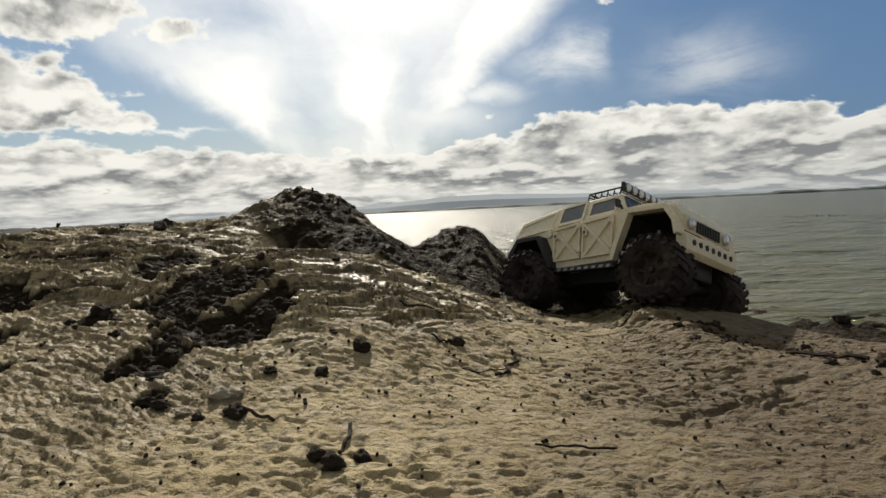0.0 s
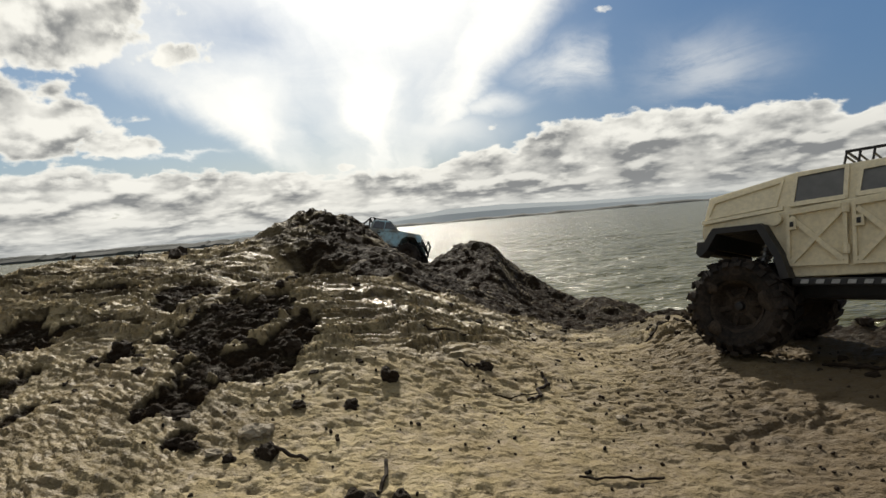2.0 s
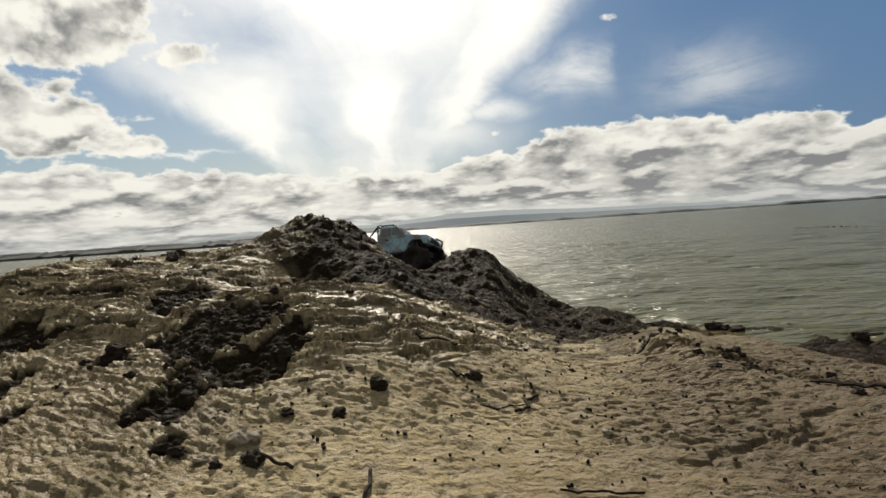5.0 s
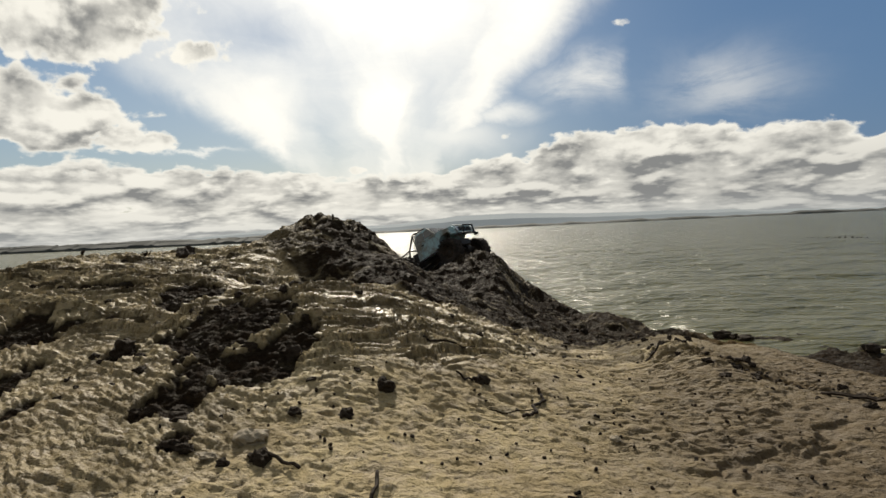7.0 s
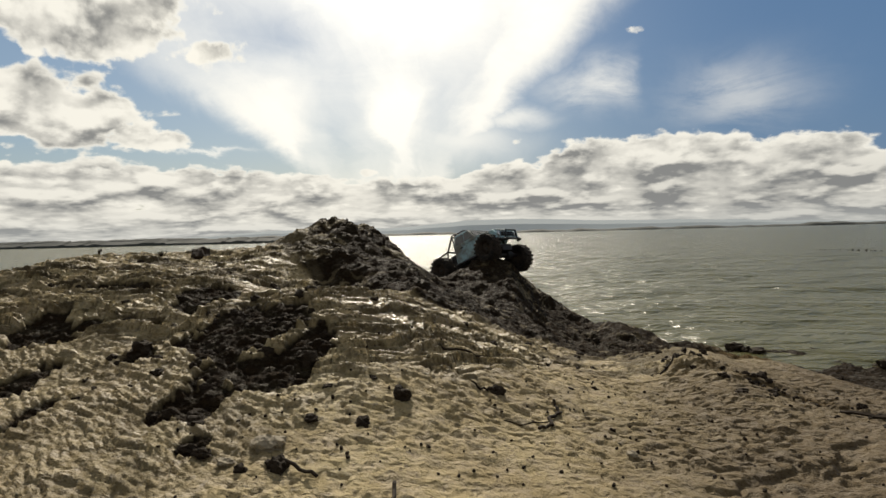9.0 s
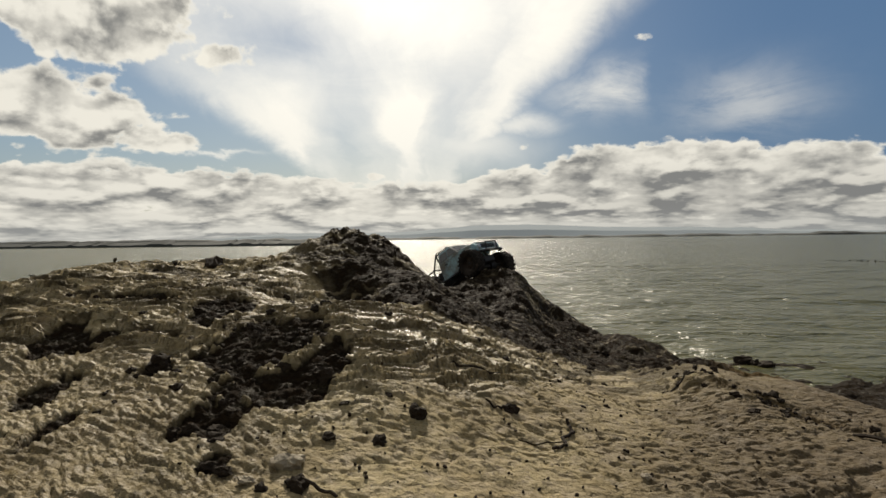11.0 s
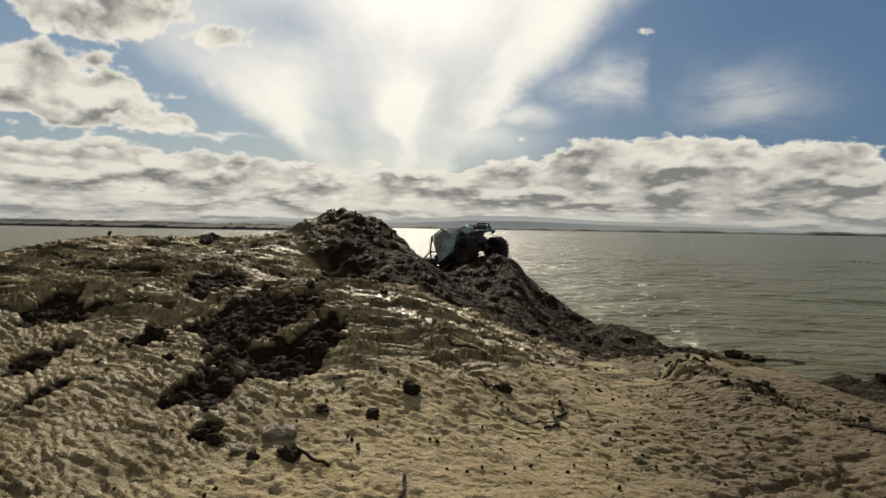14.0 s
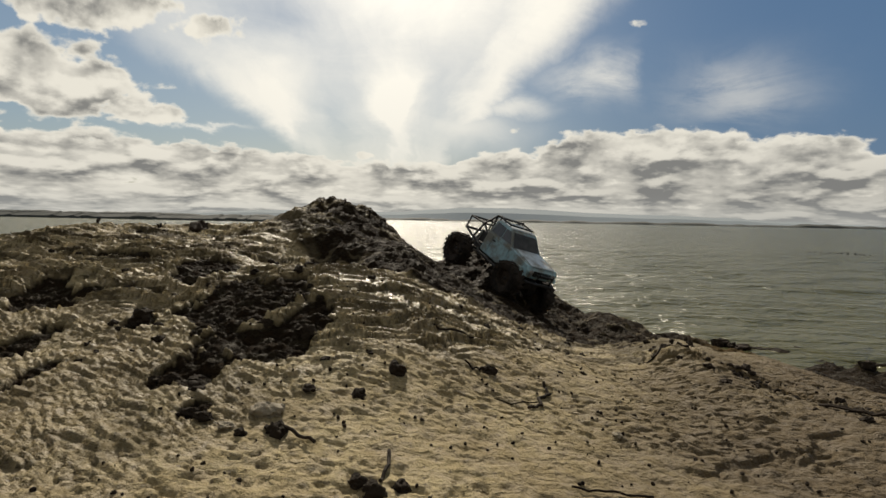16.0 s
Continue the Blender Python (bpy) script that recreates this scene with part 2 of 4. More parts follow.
def speckled(a, b, scale, rough, relief, metal=0.0, gloss=0.5):
    def build(n):
        p = place(n)
        big, fine = n.noise(p, scale, 5.0, 0.6), n.noise(p, scale * 9, 4.0, 0.6)
        v = n.math("ADD", n.math("MULTIPLY", big, 0.6), n.math("MULTIPLY", fine, 0.4))
        return {"Base Color": n.mix(n.step(v, 0.35, 0.65), a, b), "Roughness": n.step(fine, 0.2, 0.8, out=(rough - 0.1, rough + 0.1)),
                "Normal": n.bump(v, 0.6, relief), "Metallic": metal, "Specular IOR Level": gloss}
    return build


FAR_LAND = material("far_land", speckled((0.018, 0.024, 0.022), (0.040, 0.044, 0.038), 0.05, 0.9, 0.1))
# distance haze put into the hills as a faint blue grey glow
HAZE_HILL = material("haze_hill", lambda n: {"Base Color": (0.10, 0.12, 0.13), "Roughness": 1.0, "Emission Strength": 0.50,
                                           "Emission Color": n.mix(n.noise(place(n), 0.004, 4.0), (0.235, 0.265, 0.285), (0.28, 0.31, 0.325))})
CLOD = material("clod", speckled((0.010, 0.007, 0.005), (0.046, 0.032, 0.019), 30.0, 0.85, 0.004, gloss=0.12))
SILT = material("silt_clod", speckled((0.22, 0.18, 0.12), (0.36, 0.30, 0.20), 30.0, 0.75, 0.003))
TWIG = material("twig", speckled((0.012, 0.008, 0.005), (0.040, 0.028, 0.018), 60.0, 0.85, 0.002, gloss=0.12))


# ---------- relief in numbers ----------
def chance(ix, iy, seed):
    h = (ix.astype(np.int64) * 374761393 + iy.astype(np.int64) * 668265263 + seed * 974634777) & 0xFFFFFFFF
    h = ((h ^ (h >> 13)) * 1274126177) & 0xFFFFFFFF
    h = ((h ^ (h >> 16)) * 2246822519) & 0xFFFFFFFF
    return ((h ^ (h >> 15)) & 0xFFFFFF) / float(0x1000000)


def soft_noise(x, y, seed=0):
    ix, iy = np.floor(x), np.floor(y)
    fx, fy = x - ix, y - iy
    fx, fy = fx**3 * (fx * (fx * 6 - 15) + 10), fy**3 * (fy * (fy * 6 - 15) + 10)
    a, b = chance(ix, iy, seed), chance(ix + 1, iy, seed)
    c, d = chance(ix, iy + 1, seed), chance(ix + 1, iy + 1, seed)
    return 2 * ((a + (b - a) * fx) * (1 - fy) + (c + (d - c) * fx) * fy) - 1


def layered(x, y, octaves, seed=0, gain=0.5):
    out, amp = 0.0, 1.0
    for k in range(octaves):
        out = out + amp * soft_noise(x * 2**k + 17.3 * k, y * 2**k - 9.1 * k, seed + k)
        amp *= gain
    return out


def plates(x, y, seed):
    """Broken plates: distance to the joint, and each plate's own number and tilt."""
    ix, iy = np.floor(x), np.floor(y)
    d1, d2 = np.full(x.shape, 9.0), np.full(x.shape, 9.0)
    r, tx, ty = np.zeros(x.shape), np.zeros(x.shape), np.zeros(x.shape)
    for i in (-1, 0, 1):
        for j in (-1, 0, 1):
            cx, cy = ix + i + 0.1 + 0.8 * chance(ix + i, iy + j, seed), iy + j + 0.1 + 0.8 * chance(ix + i, iy + j, seed + 1)
            d = np.hypot(x - cx, y - cy)
            new_first = d < d1
            d2 = np.where(new_first, d1, np.minimum(d2, d))
            d1 = np.where(new_first, d, d1)
            r = np.where(new_first, chance(ix + i, iy + j, seed + 2), r)
            tx, ty = np.where(new_first, x - cx, tx), np.where(new_first, y - cy, ty)
    return d2 - d1, r, tx, ty


def ramp(v, lo, hi):
    s = np.clip((v - lo) / (hi - lo), 0, 1)
    return s * s * (3 - 2 * s)


WATER = -0.10
HILLS = (  # height, centre x and y, half widths
    (0.206, -0.412, 2.077, 0.154, 0.317), (0.165, -0.016, 2.608, 0.129, 0.194), (-0.080, 0.277, 2.048, 0.131, 0.375),
    (0.183, -0.898, 1.788, 0.352, 0.425), (0.122, -0.263, 1.222, 0.188, 0.221), (0.035, 0.397, 1.454, 0.055, 0.192),
    (0.052, -0.132, 1.698, 0.220, 0.263), (0.020, 0.537, 1.626, 0.197, 0.146), (0.044, 0.783, 1.031, 0.204, 0.112),
    (-0.045, 0.150, 2.508, 0.185, 0.093), (0.047, -0.192, 1.727, 0.092, 0.161), (0.056, -0.711, 1.341, 0.338, 0.143),
    (0.051, 0.066, 2.344, 0.040, 0.207), (-0.024, 0.466, 1.796, 0.086, 0.083), (-0.094, -0.354, 1.478, 0.103, 0.168))
BANK_Y = (-3.0, 0.3, 0.7, 1.1, 1.5, 1.9, 2.3, 2.7, 3.1, 4.0, 6.0)
BANK_X = (2.6, 1.7, 1.24, 0.962, 0.791, 0.484, 0.623, 0.425, 0.357, -0.996, -2.0)


def land(x, y):
    """The smooth shape of the bank."""
    h = 0.193 - 0.060 * 0.8 * np.tanh(x / 0.8) - 0.007 * np.clip(y - 1, -1, 1.5)
    for a, cx, cy, sx, sy in HILLS:
        h = h + a * np.exp(-0.5 * ((x - cx) / sx) ** 2 - 0.5 * ((y - cy) / sy) ** 2)
    s = ramp(np.interp(y, BANK_Y, BANK_X) - x, -0.239, 0.239)
    beach = WATER + 0.03 * np.clip(2.65 - y, -3, 2)
    h = beach + (h - beach) * s
    # the bank ends towards the far left, in shallow water
    back = ramp(np.hypot((x + 0.6) / 2.6, (y - 1.2) / 3.2), 0.95, 1.5)
    return h + (WATER - 0.12 - h) * back


PATCHES = (  # dark hollows where the crust has broken away: centre x and y, half widths
    (-0.470, 1.240, 0.060, 0.090), (-0.345, 1.085, 0.080, 0.085), (-0.268, 0.978, 0.074, 0.045), (-0.229, 1.040, 0.030, 0.042), (-0.312, 0.912, 0.030, 0.042),
    (-0.279, 0.826, 0.014, 0.017), (-0.702, 1.144, 0.054, 0.053), (-0.602, 0.994, 0.036, 0.060), (-0.505, 0.876, 0.020, 0.045), (-0.466, 1.028, 0.029, 0.017),
    (-0.641, 1.160, 0.029, 0.020), (-0.287, 1.130, 0.050, 0.050), (-0.345, 0.885, 0.014, 0.024), (-0.640, 1.290, 0.080, 0.020))
FOOT = ((-0.95, -0.62, -0.50, -0.38, -0.20, -0.085, 0.01, 0.136, 0.28, 0.40), (2.2, 1.86, 1.68, 1.585, 1.43, 1.415, 1.50, 1.56, 1.60, 1.50))
SILT_EDGE = ((-0.7, -0.34, -0.27, -0.214, -0.144, -0.089, -0.019, 0.06, 0.15, 0.28, 0.38, 0.7), (1.10, 1.05, 0.93, 0.905, 0.945, 1.026, 1.075, 1.22, 1.32, 1.41, 1.47, 1.9))


def zones(x, y):
    """How rough the mud is, and where it is the scaly flank."""
    wob = 0.06 * layered(x * 6, y * 6, 3, 5)
    rough = ramp(y - np.interp(x, *SILT_EDGE) + 0.7 * wob, -0.04, 0.06)
    left = ramp(-x + 0.25 * (y - 0.7) + 0.6 * wob, 0.20, 0.33) * (1 - rough)
    return rough, left


def hollows(x, y):
    """Where the crust is gone and the dark earth lies open."""
    wob = layered(x * 17, y * 22, 4, 112, 0.62)
    s = np.zeros(x.shape)
    for cx, cy, rx, ry in PATCHES:
        s = np.maximum(s, ramp(1.0 - np.hypot((x - cx) / rx, (y - cy) / ry) + 0.42 * wob, -0.02, 0.16))
    return s


def mound_foot(x, y):
    """The earth mounds, from their foot backward."""
    wob = layered(x * 14, y * 14, 3, 114, 0.6)
    return ramp(y - np.interp(x, *FOOT) + 0.03 * wob, 0.0, 0.035)


def slabs(x, y):
    """The broken crust: hand-wide slabs and small scales on them."""
    wx, wy = x + 0.022 * layered(x * 13, y * 13, 3, 21), y + 0.016 * layered(x * 13, y * 13, 3, 31)
    level = land(wx, wy)                         # the crust parts along the contours
    return plates(wx * 12, wy * 12 + level * 55, 40), plates(wx * 30, wy * 40 + level * 165, 50)


def flank_scales(x, y):
    """Small lapped scales that run down the flank."""
    u, v = x * 0.8 - y * 0.6, x * 0.6 + y * 0.8
    warp = 0.9 * layered(x * 16, y * 16, 3, 70)
    return plates(u * 42 + warp, v * 96 + warp, 71), plates(u * 100 - warp, v * 190 + warp, 75)


LEDGE = ((0.20, 0.258, 0.295, 0.378, 0.457, 0.50), (0.86, 0.881, 0.916, 0.952, 1.023, 1.06))


def ground_height(x, y):
    h = land(x, y)
    near = (np.abs(x) < 4) & (y < 6) & (y > -3)
    rough, left = zones(x, y)
    open_earth, mound = hollows(x, y), mound_foot(x, y)
    (gap1, r1, ax, ay), (gap2, r2, bx, by) = slabs(x, y)
    lumps = layered(x * 9, y * 9, 5, 60, 0.55)
    # slabs and flakes with their near edges lifted, like curled shingles
    coarse = (r1 - 0.5) * 0.007 - ay * 0.007 * (0.3 + r1) + ax * (r1 - 0.5) * 0.006 - 0.007 * (1 - ramp(gap1, 0.0, 0.06)) * (r1 > 0.35)
    flakes = (r2 - 0.5) * 0.0056 - by * 0.0060 * (0.3 + r2) - 0.0035 * (1 - ramp(gap2, 0.0, 0.16)) * (r2 > 0.25)
    crust = rough * (1 - mound) * (1 - 0.75 * open_earth) * (0.35 + 0.65 * ramp(-x + 0.3 * (y - 1.0), -0.15, 0.1))
    (gap3, r3, cx, cy), (gap4, r4, dx, dy) = flank_scales(x, y)
    scales = -0.0030 * (1 - ramp(gap3, 0.0, 0.15)) * (r3 > 0.3) + (r3 - 0.5) * 0.0036 - cy * 0.0040 * (0.4 + r3) + 0.6 * ((r4 - 0.5) * 0.0026 - dy * 0.0030)
    detail = crust * (coarse + flakes + 0.004 * lumps) + left * (1 - 0.6 * open_earth) * (scales + 0.0035 * lumps)
    # open earth lies lower and is crumbled
    crumble = layered(x * 42, y * 60, 4, 84, 0.62)
    detail = detail - open_earth * 0.009 + open_earth * 0.0050 * crumble
    mound_lumps = 0.011 * layered(x * 15, y * 15, 5, 95, 0.58) + 0.45 * flakes
    detail = detail + mound * ramp(-y, -3.6, -2.9) * mound_lumps
    calm = (1 - np.maximum(rough, left)) * (1 - mound)
    pit = ramp(layered(x * 85, y * 150, 2, 80), 0.30, 0.60) * ramp(soft_noise(x * 6, y * 6, 81), -0.6, 0.2)
    pat = ramp(soft_noise(x * 7 + 3, y * 9, 83), -0.1, 0.5)
    detail = detail + calm * (0.0022 * lumps + 0.0017 * layered(x * 52, y * 88, 3, 90, 0.65) + 0.0018 * pat * layered(x * 34, y * 62, 3, 92, 0.6) - 0.0040 * pit)
    drop = np.interp(x, *LEDGE) - y + 0.022 * layered(x * 40, y * 40, 3, 99)
    inside = ramp(x, 0.20, 0.27) * ramp(-x, -0.49, -0.44)
    detail = detail - 0.006 * inside * ramp(drop, 0.0, 0.010) * ramp(-drop, -0.05, -0.01) * (1 - rough)
    # shelves and torn clods along the brow above the beach
    brow = np.exp(-((y - np.interp(x, (0.25, 0.38, 0.50, 0.60), (1.46, 1.40, 1.24, 1.02))) / 0.055) ** 2) * ramp(x, 0.22, 0.34) * ramp(-x, -0.68, -0.58)
    detail = detail + brow * (0.008 * layered(x * 26, y * 34, 4, 97, 0.6) + (r1 - 0.5) * 0.008)
    return h + np.where(near, detail, 0.0)


def spread(edges):
    """Grid lines from stretches of (start, end, step), which grow outward to the far ends."""
    lo, hi = edges[0][0], edges[-1][1]
    mid = np.concatenate([np.arange(a, b - s * 0.5, s) for a, b, s in edges])
    out = np.geomspace(0.02, 3500, 46)
    return np.concatenate([lo - out[::-1], mid, [hi], hi + out])


def sheet(name, xs, ys, z, mat, masks=()):
    gx, gy = np.meshgrid(xs, ys)
    gx, gy = gx.ravel(), gy.ravel()
    nx, ny = len(xs), len(ys)
    i = (np.arange(ny - 1)[:, None] * nx + np.arange(nx - 1)).ravel()
    faces = np.stack([i, i + 1, i + nx + 1, i + nx], 1)
    me = bpy.data.meshes.new(name)
    me.vertices.add(len(gx))
    me.vertices.foreach_set("co", np.stack([gx, gy, z(gx, gy)], 1).astype(np.float32).ravel())
    me.loops.add(faces.size)
    me.loops.foreach_set("vertex_index", faces.ravel().astype(np.int32))
    me.polygons.add(len(faces))
    me.polygons.foreach_set("loop_start", np.arange(0, faces.size, 4, dtype=np.int32))
    me.update(calc_edges=True)
    for key, fn in masks:
        me.attributes.new(key, "FLOAT", "POINT").data.foreach_set("value", fn(gx, gy).astype(np.float32))
    me.materials.append(mat)
    return new(name, me)


def soil_shade_mask(x, y):
    """Dark earth and painted shade: open hollows, the mounds, the brow, and crumbs between."""
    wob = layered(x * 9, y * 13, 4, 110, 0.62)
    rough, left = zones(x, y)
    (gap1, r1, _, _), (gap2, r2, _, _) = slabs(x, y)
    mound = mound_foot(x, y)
    # flank tint: shade of the lapped scales put into the colour
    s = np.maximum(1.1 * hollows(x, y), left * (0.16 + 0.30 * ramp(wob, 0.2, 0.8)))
    # mounds: brown earth, deepened by the shade of their backlit fronts
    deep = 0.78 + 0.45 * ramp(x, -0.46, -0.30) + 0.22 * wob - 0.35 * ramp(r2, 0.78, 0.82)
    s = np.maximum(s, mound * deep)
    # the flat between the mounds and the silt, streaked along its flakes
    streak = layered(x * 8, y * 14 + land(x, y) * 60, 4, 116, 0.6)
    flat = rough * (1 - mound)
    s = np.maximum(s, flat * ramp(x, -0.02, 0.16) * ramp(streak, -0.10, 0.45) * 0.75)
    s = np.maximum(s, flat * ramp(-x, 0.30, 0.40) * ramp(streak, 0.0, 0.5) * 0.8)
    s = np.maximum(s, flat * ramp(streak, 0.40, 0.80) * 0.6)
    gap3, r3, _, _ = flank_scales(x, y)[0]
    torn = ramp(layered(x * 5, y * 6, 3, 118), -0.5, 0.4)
    # flank joints: dark earth, with the scales' near-face shade painted in
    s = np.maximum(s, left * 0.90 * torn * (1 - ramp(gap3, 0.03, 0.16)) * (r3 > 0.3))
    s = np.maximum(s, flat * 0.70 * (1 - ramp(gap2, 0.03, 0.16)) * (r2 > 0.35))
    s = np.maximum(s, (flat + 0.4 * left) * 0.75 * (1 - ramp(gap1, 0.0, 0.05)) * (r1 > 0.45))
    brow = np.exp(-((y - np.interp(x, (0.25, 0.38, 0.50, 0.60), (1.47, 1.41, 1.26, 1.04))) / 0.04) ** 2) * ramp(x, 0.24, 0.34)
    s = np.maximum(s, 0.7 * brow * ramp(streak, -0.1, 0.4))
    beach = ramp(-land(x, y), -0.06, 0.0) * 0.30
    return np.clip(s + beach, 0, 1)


def damp_vignette_mask(x, y):
    """Browner, damper silt towards the water's side, with lens vignetting painted in."""
    wob = layered(x * 4, y * 4, 4, 120, 0.55)
    rough, left = zones(x, y)
    return np.clip(ramp(x + 0.35 * (1.0 - y) + 0.10 * wob, 0.0, 0.42) * (1 - rough), 0, 1)


def wet_mask(x, y):
    rough, left = zones(x, y)
    low = ramp(WATER + 0.05 - land(x, y), 0.0, 0.04)
    gleam = np.exp(-(((y - 1.22 - 0.3 * (x + 0.15)) / 0.10) ** 2 + ((x + 0.13) / 0.13) ** 2))
    return np.clip(rough * (1 - 0.7 * ramp(x, 0.05, 0.25)) * (0.55 + 0.25 * layered(x * 5, y * 5, 2, 125)) + left * 0.5 + low + gleam, 0, 1.1)


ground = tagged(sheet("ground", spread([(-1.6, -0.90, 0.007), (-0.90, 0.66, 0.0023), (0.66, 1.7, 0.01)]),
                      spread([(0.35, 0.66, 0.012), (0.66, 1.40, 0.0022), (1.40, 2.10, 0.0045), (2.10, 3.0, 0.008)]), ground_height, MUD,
                      (("soil_shade", soil_shade_mask), ("wet", wet_mask), ("damp_vignette", damp_vignette_mask))), "cracked drying mud bank sloping into the lake", "ground", kind="structure")


def water_height(x, y):
    near = ramp(-np.hypot(x, y), -30, -8)
    a = np.sin(1.1 * y * 6 + 0.8 * x + 2.0 * soft_noise(x * 0.8, y * 0.8, 130))
    return WATER + near * (0.004 * a + 0.010 * layered(x * 1.6, y * 3.2, 4, 131))


water = tagged(sheet("water", spread([(-6.0, 0.3, 0.12), (0.3, 5.0, 0.05), (5.0, 9.0, 0.1)]), spread([(1.2, 5.0, 0.04), (5.0, 12.0, 0.1)]),
                     water_height, LAKE), "rippled grey green lake water", "water", kind="structure")


# ---------- far shore ----------
def strip(name, mat, x0, x1, y, step, height, depth, label):
    """A low ridge along x with an uneven crest."""
    xs = np.arange(x0, x1 + step, step)
    top = height(xs)
    bm = bmesh.new()
    rows = []
    for dy, k in ((0, 0.0), (depth * 0.15, 0.6), (depth * 0.5, 1.0), (depth, 0.0)):
        rows.append([bm.verts.new((x, y + dy, WATER - 0.3 + k * h)) for x, h in zip(xs, top)])
    for a, b in zip(rows, rows[1:]):
        for k in range(len(xs) - 1):
            bm.faces.new((a[k], a[k + 1], b[k + 1], b[k]))
    me = bpy.data.meshes.new(name)
    bm.to_mesh(me)
    bm.free()
    me.materials.append(mat)
    return tagged(new(name, me), label, "backdrop", kind="structure")


strip("far_hills", HAZE_HILL, -4200, 4200, 3300, 40,
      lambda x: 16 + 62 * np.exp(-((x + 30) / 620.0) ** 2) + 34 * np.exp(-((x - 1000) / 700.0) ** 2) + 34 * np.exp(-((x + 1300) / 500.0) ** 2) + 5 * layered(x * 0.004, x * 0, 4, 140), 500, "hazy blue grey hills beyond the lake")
strip("far_shore", FAR_LAND, -2600, 2600, 1500, 5,
      lambda x: 5.6 + 2.2 * layered(x * 0.02, x * 0, 4, 150) + 0.002 * np.abs(x), 60, "dark wooded far shore of the lake")
strip("near_flat", FAR_LAND, -250, -20, 70, 0.3,
      lambda x: 0.92 + 0.05 * layered(x * 0.4, x * 0, 4, 160) + 0.22 * ramp(layered(x * 0.6, x * 0, 3, 161), 0.35, 0.8), 4, "low scrubby flat land across a channel")


# ---------- building helpers ----------
def link(name, bm, mat, parent=None, label="", smooth=False):
    me = bpy.data.meshes.new(name)
    bmesh.ops.recalc_face_normals(bm, faces=bm.faces)
    for f in bm.faces:
        f.smooth = smooth
    bm.to_mesh(me)
    bm.free()
    me.materials.append(mat)
    ob = new(name, me)
    ob.parent = parent
    if label:
        ob["label"] = label
    return ob


part = link


def block(bm, x0, x1, y0, y1, z0, z1, bevel=0.0, m=None):
    """A bevelled box; m turns it."""
    geo = bmesh.ops.create_cube(bm, size=1.0)["verts"]
    for v in geo:
        v.co = Vector(((x0 + x1) / 2 + v.co.x * (x1 - x0), (y0 + y1) / 2 + v.co.y * (y1 - y0), (z0 + z1) / 2 + v.co.z * (z1 - z0)))
    if bevel:
        edges = {e for v in geo for e in v.link_edges}
        geo = {v for f in bmesh.ops.bevel(bm, geom=list(edges), offset=bevel, segments=2, affect="EDGES", profile=0.6)["faces"] for v in f.verts} | {v for v in geo if v.is_valid}
    if m is not None:
        for v in geo:
            v.co = m @ v.co
    return bm


def tube(bm, points, r, sides=8, closed=False):
    """A round bar through points."""
    pts = [Vector(p) for p in points]
    rings = []
    for k, p in enumerate(pts):
        a = pts[k - 1] if k or closed else p
        b = pts[(k + 1) % len(pts)] if k + 1 < len(pts) or closed else p
        d = (b - a).normalized()
        u = d.cross(Vector((0.13, 0.31, 1.0))).normalized()
        w = d.cross(u)
        rings.append([bm.verts.new(p + r * (math.cos(t) * u + math.sin(t) * w)) for t in [2 * math.pi * i / sides for i in range(sides)]])
    pairs = list(zip(rings, rings[1:])) + ([(rings[-1], rings[0])] if closed else [])
    for a, b in pairs:
        for i in range(sides):
            bm.faces.new((a[i], a[(i + 1) % sides], b[(i + 1) % sides], b[i]))
    if not closed:
        bm.faces.new(rings[0][::-1])
        bm.faces.new(rings[-1])
    return bm


def lathe(bm, profile, sides, axis="y", wobble=None, caps=True):
    """Turns (radius, along) pairs round an axis; the first and last close on themselves if their radius is 0."""
    rings = []
    for r, a in profile:
        ring = []
        for i in range(sides):
            t = 2 * math.pi * i / sides
            rr = r * (1 + (wobble(t, a) if wobble else 0))
            c, s = rr * math.cos(t), rr * math.sin(t)
            ring.append(bm.verts.new((c, a, s) if axis == "y" else (a, c, s) if axis == "x" else (c, s, a)))
        rings.append(ring)
    for a, b in zip(rings, rings[1:]):
        for i in range(sides):
            bm.faces.new((a[i], a[(i + 1) % sides], b[(i + 1) % sides], b[i]))
    if caps:
        bm.faces.new(rings[0])
        bm.faces.new(rings[-1][::-1])
    return bm


def prism(bm, outline, half, bevel=0.0):
    """A body from its side outline (x, z) with a half width that half(x, z) gives."""
    sides = []
    for s in (-1, 1):
        sides.append([bm.verts.new((x, s * half(x, z), z)) for x, z in outline])
    n = len(outline)
    bm.faces.new(sides[0])
    bm.faces.new(sides[1][::-1])
    for i in range(n):
        bm.faces.new((sides[0][i], sides[1][i], sides[1][(i + 1) % n], sides[0][(i + 1) % n]))
    if bevel:
        bmesh.ops.recalc_face_normals(bm, faces=bm.faces)
        bmesh.ops.bevel(bm, geom=list(bm.edges), offset=bevel, segments=2, affect="EDGES", clamp_overlap=True, profile=0.6)
    return bm


def plate(bm, outline, side, half, proud, thick):
    """A plate that lies on a body's side (-1 right, 1 left)."""
    a = [bm.verts.new((x, side * (half(x, z) + proud), z)) for x, z in outline]
    b = [bm.verts.new((x, side * (half(x, z) + proud - thick), z)) for x, z in outline]
    n = len(outline)
    bm.faces.new(a)
    bm.faces.new(b[::-1])
    for i in range(n):
        bm.faces.new((a[i], b[i], b[(i + 1) % n], a[(i + 1) % n]))
    return bm


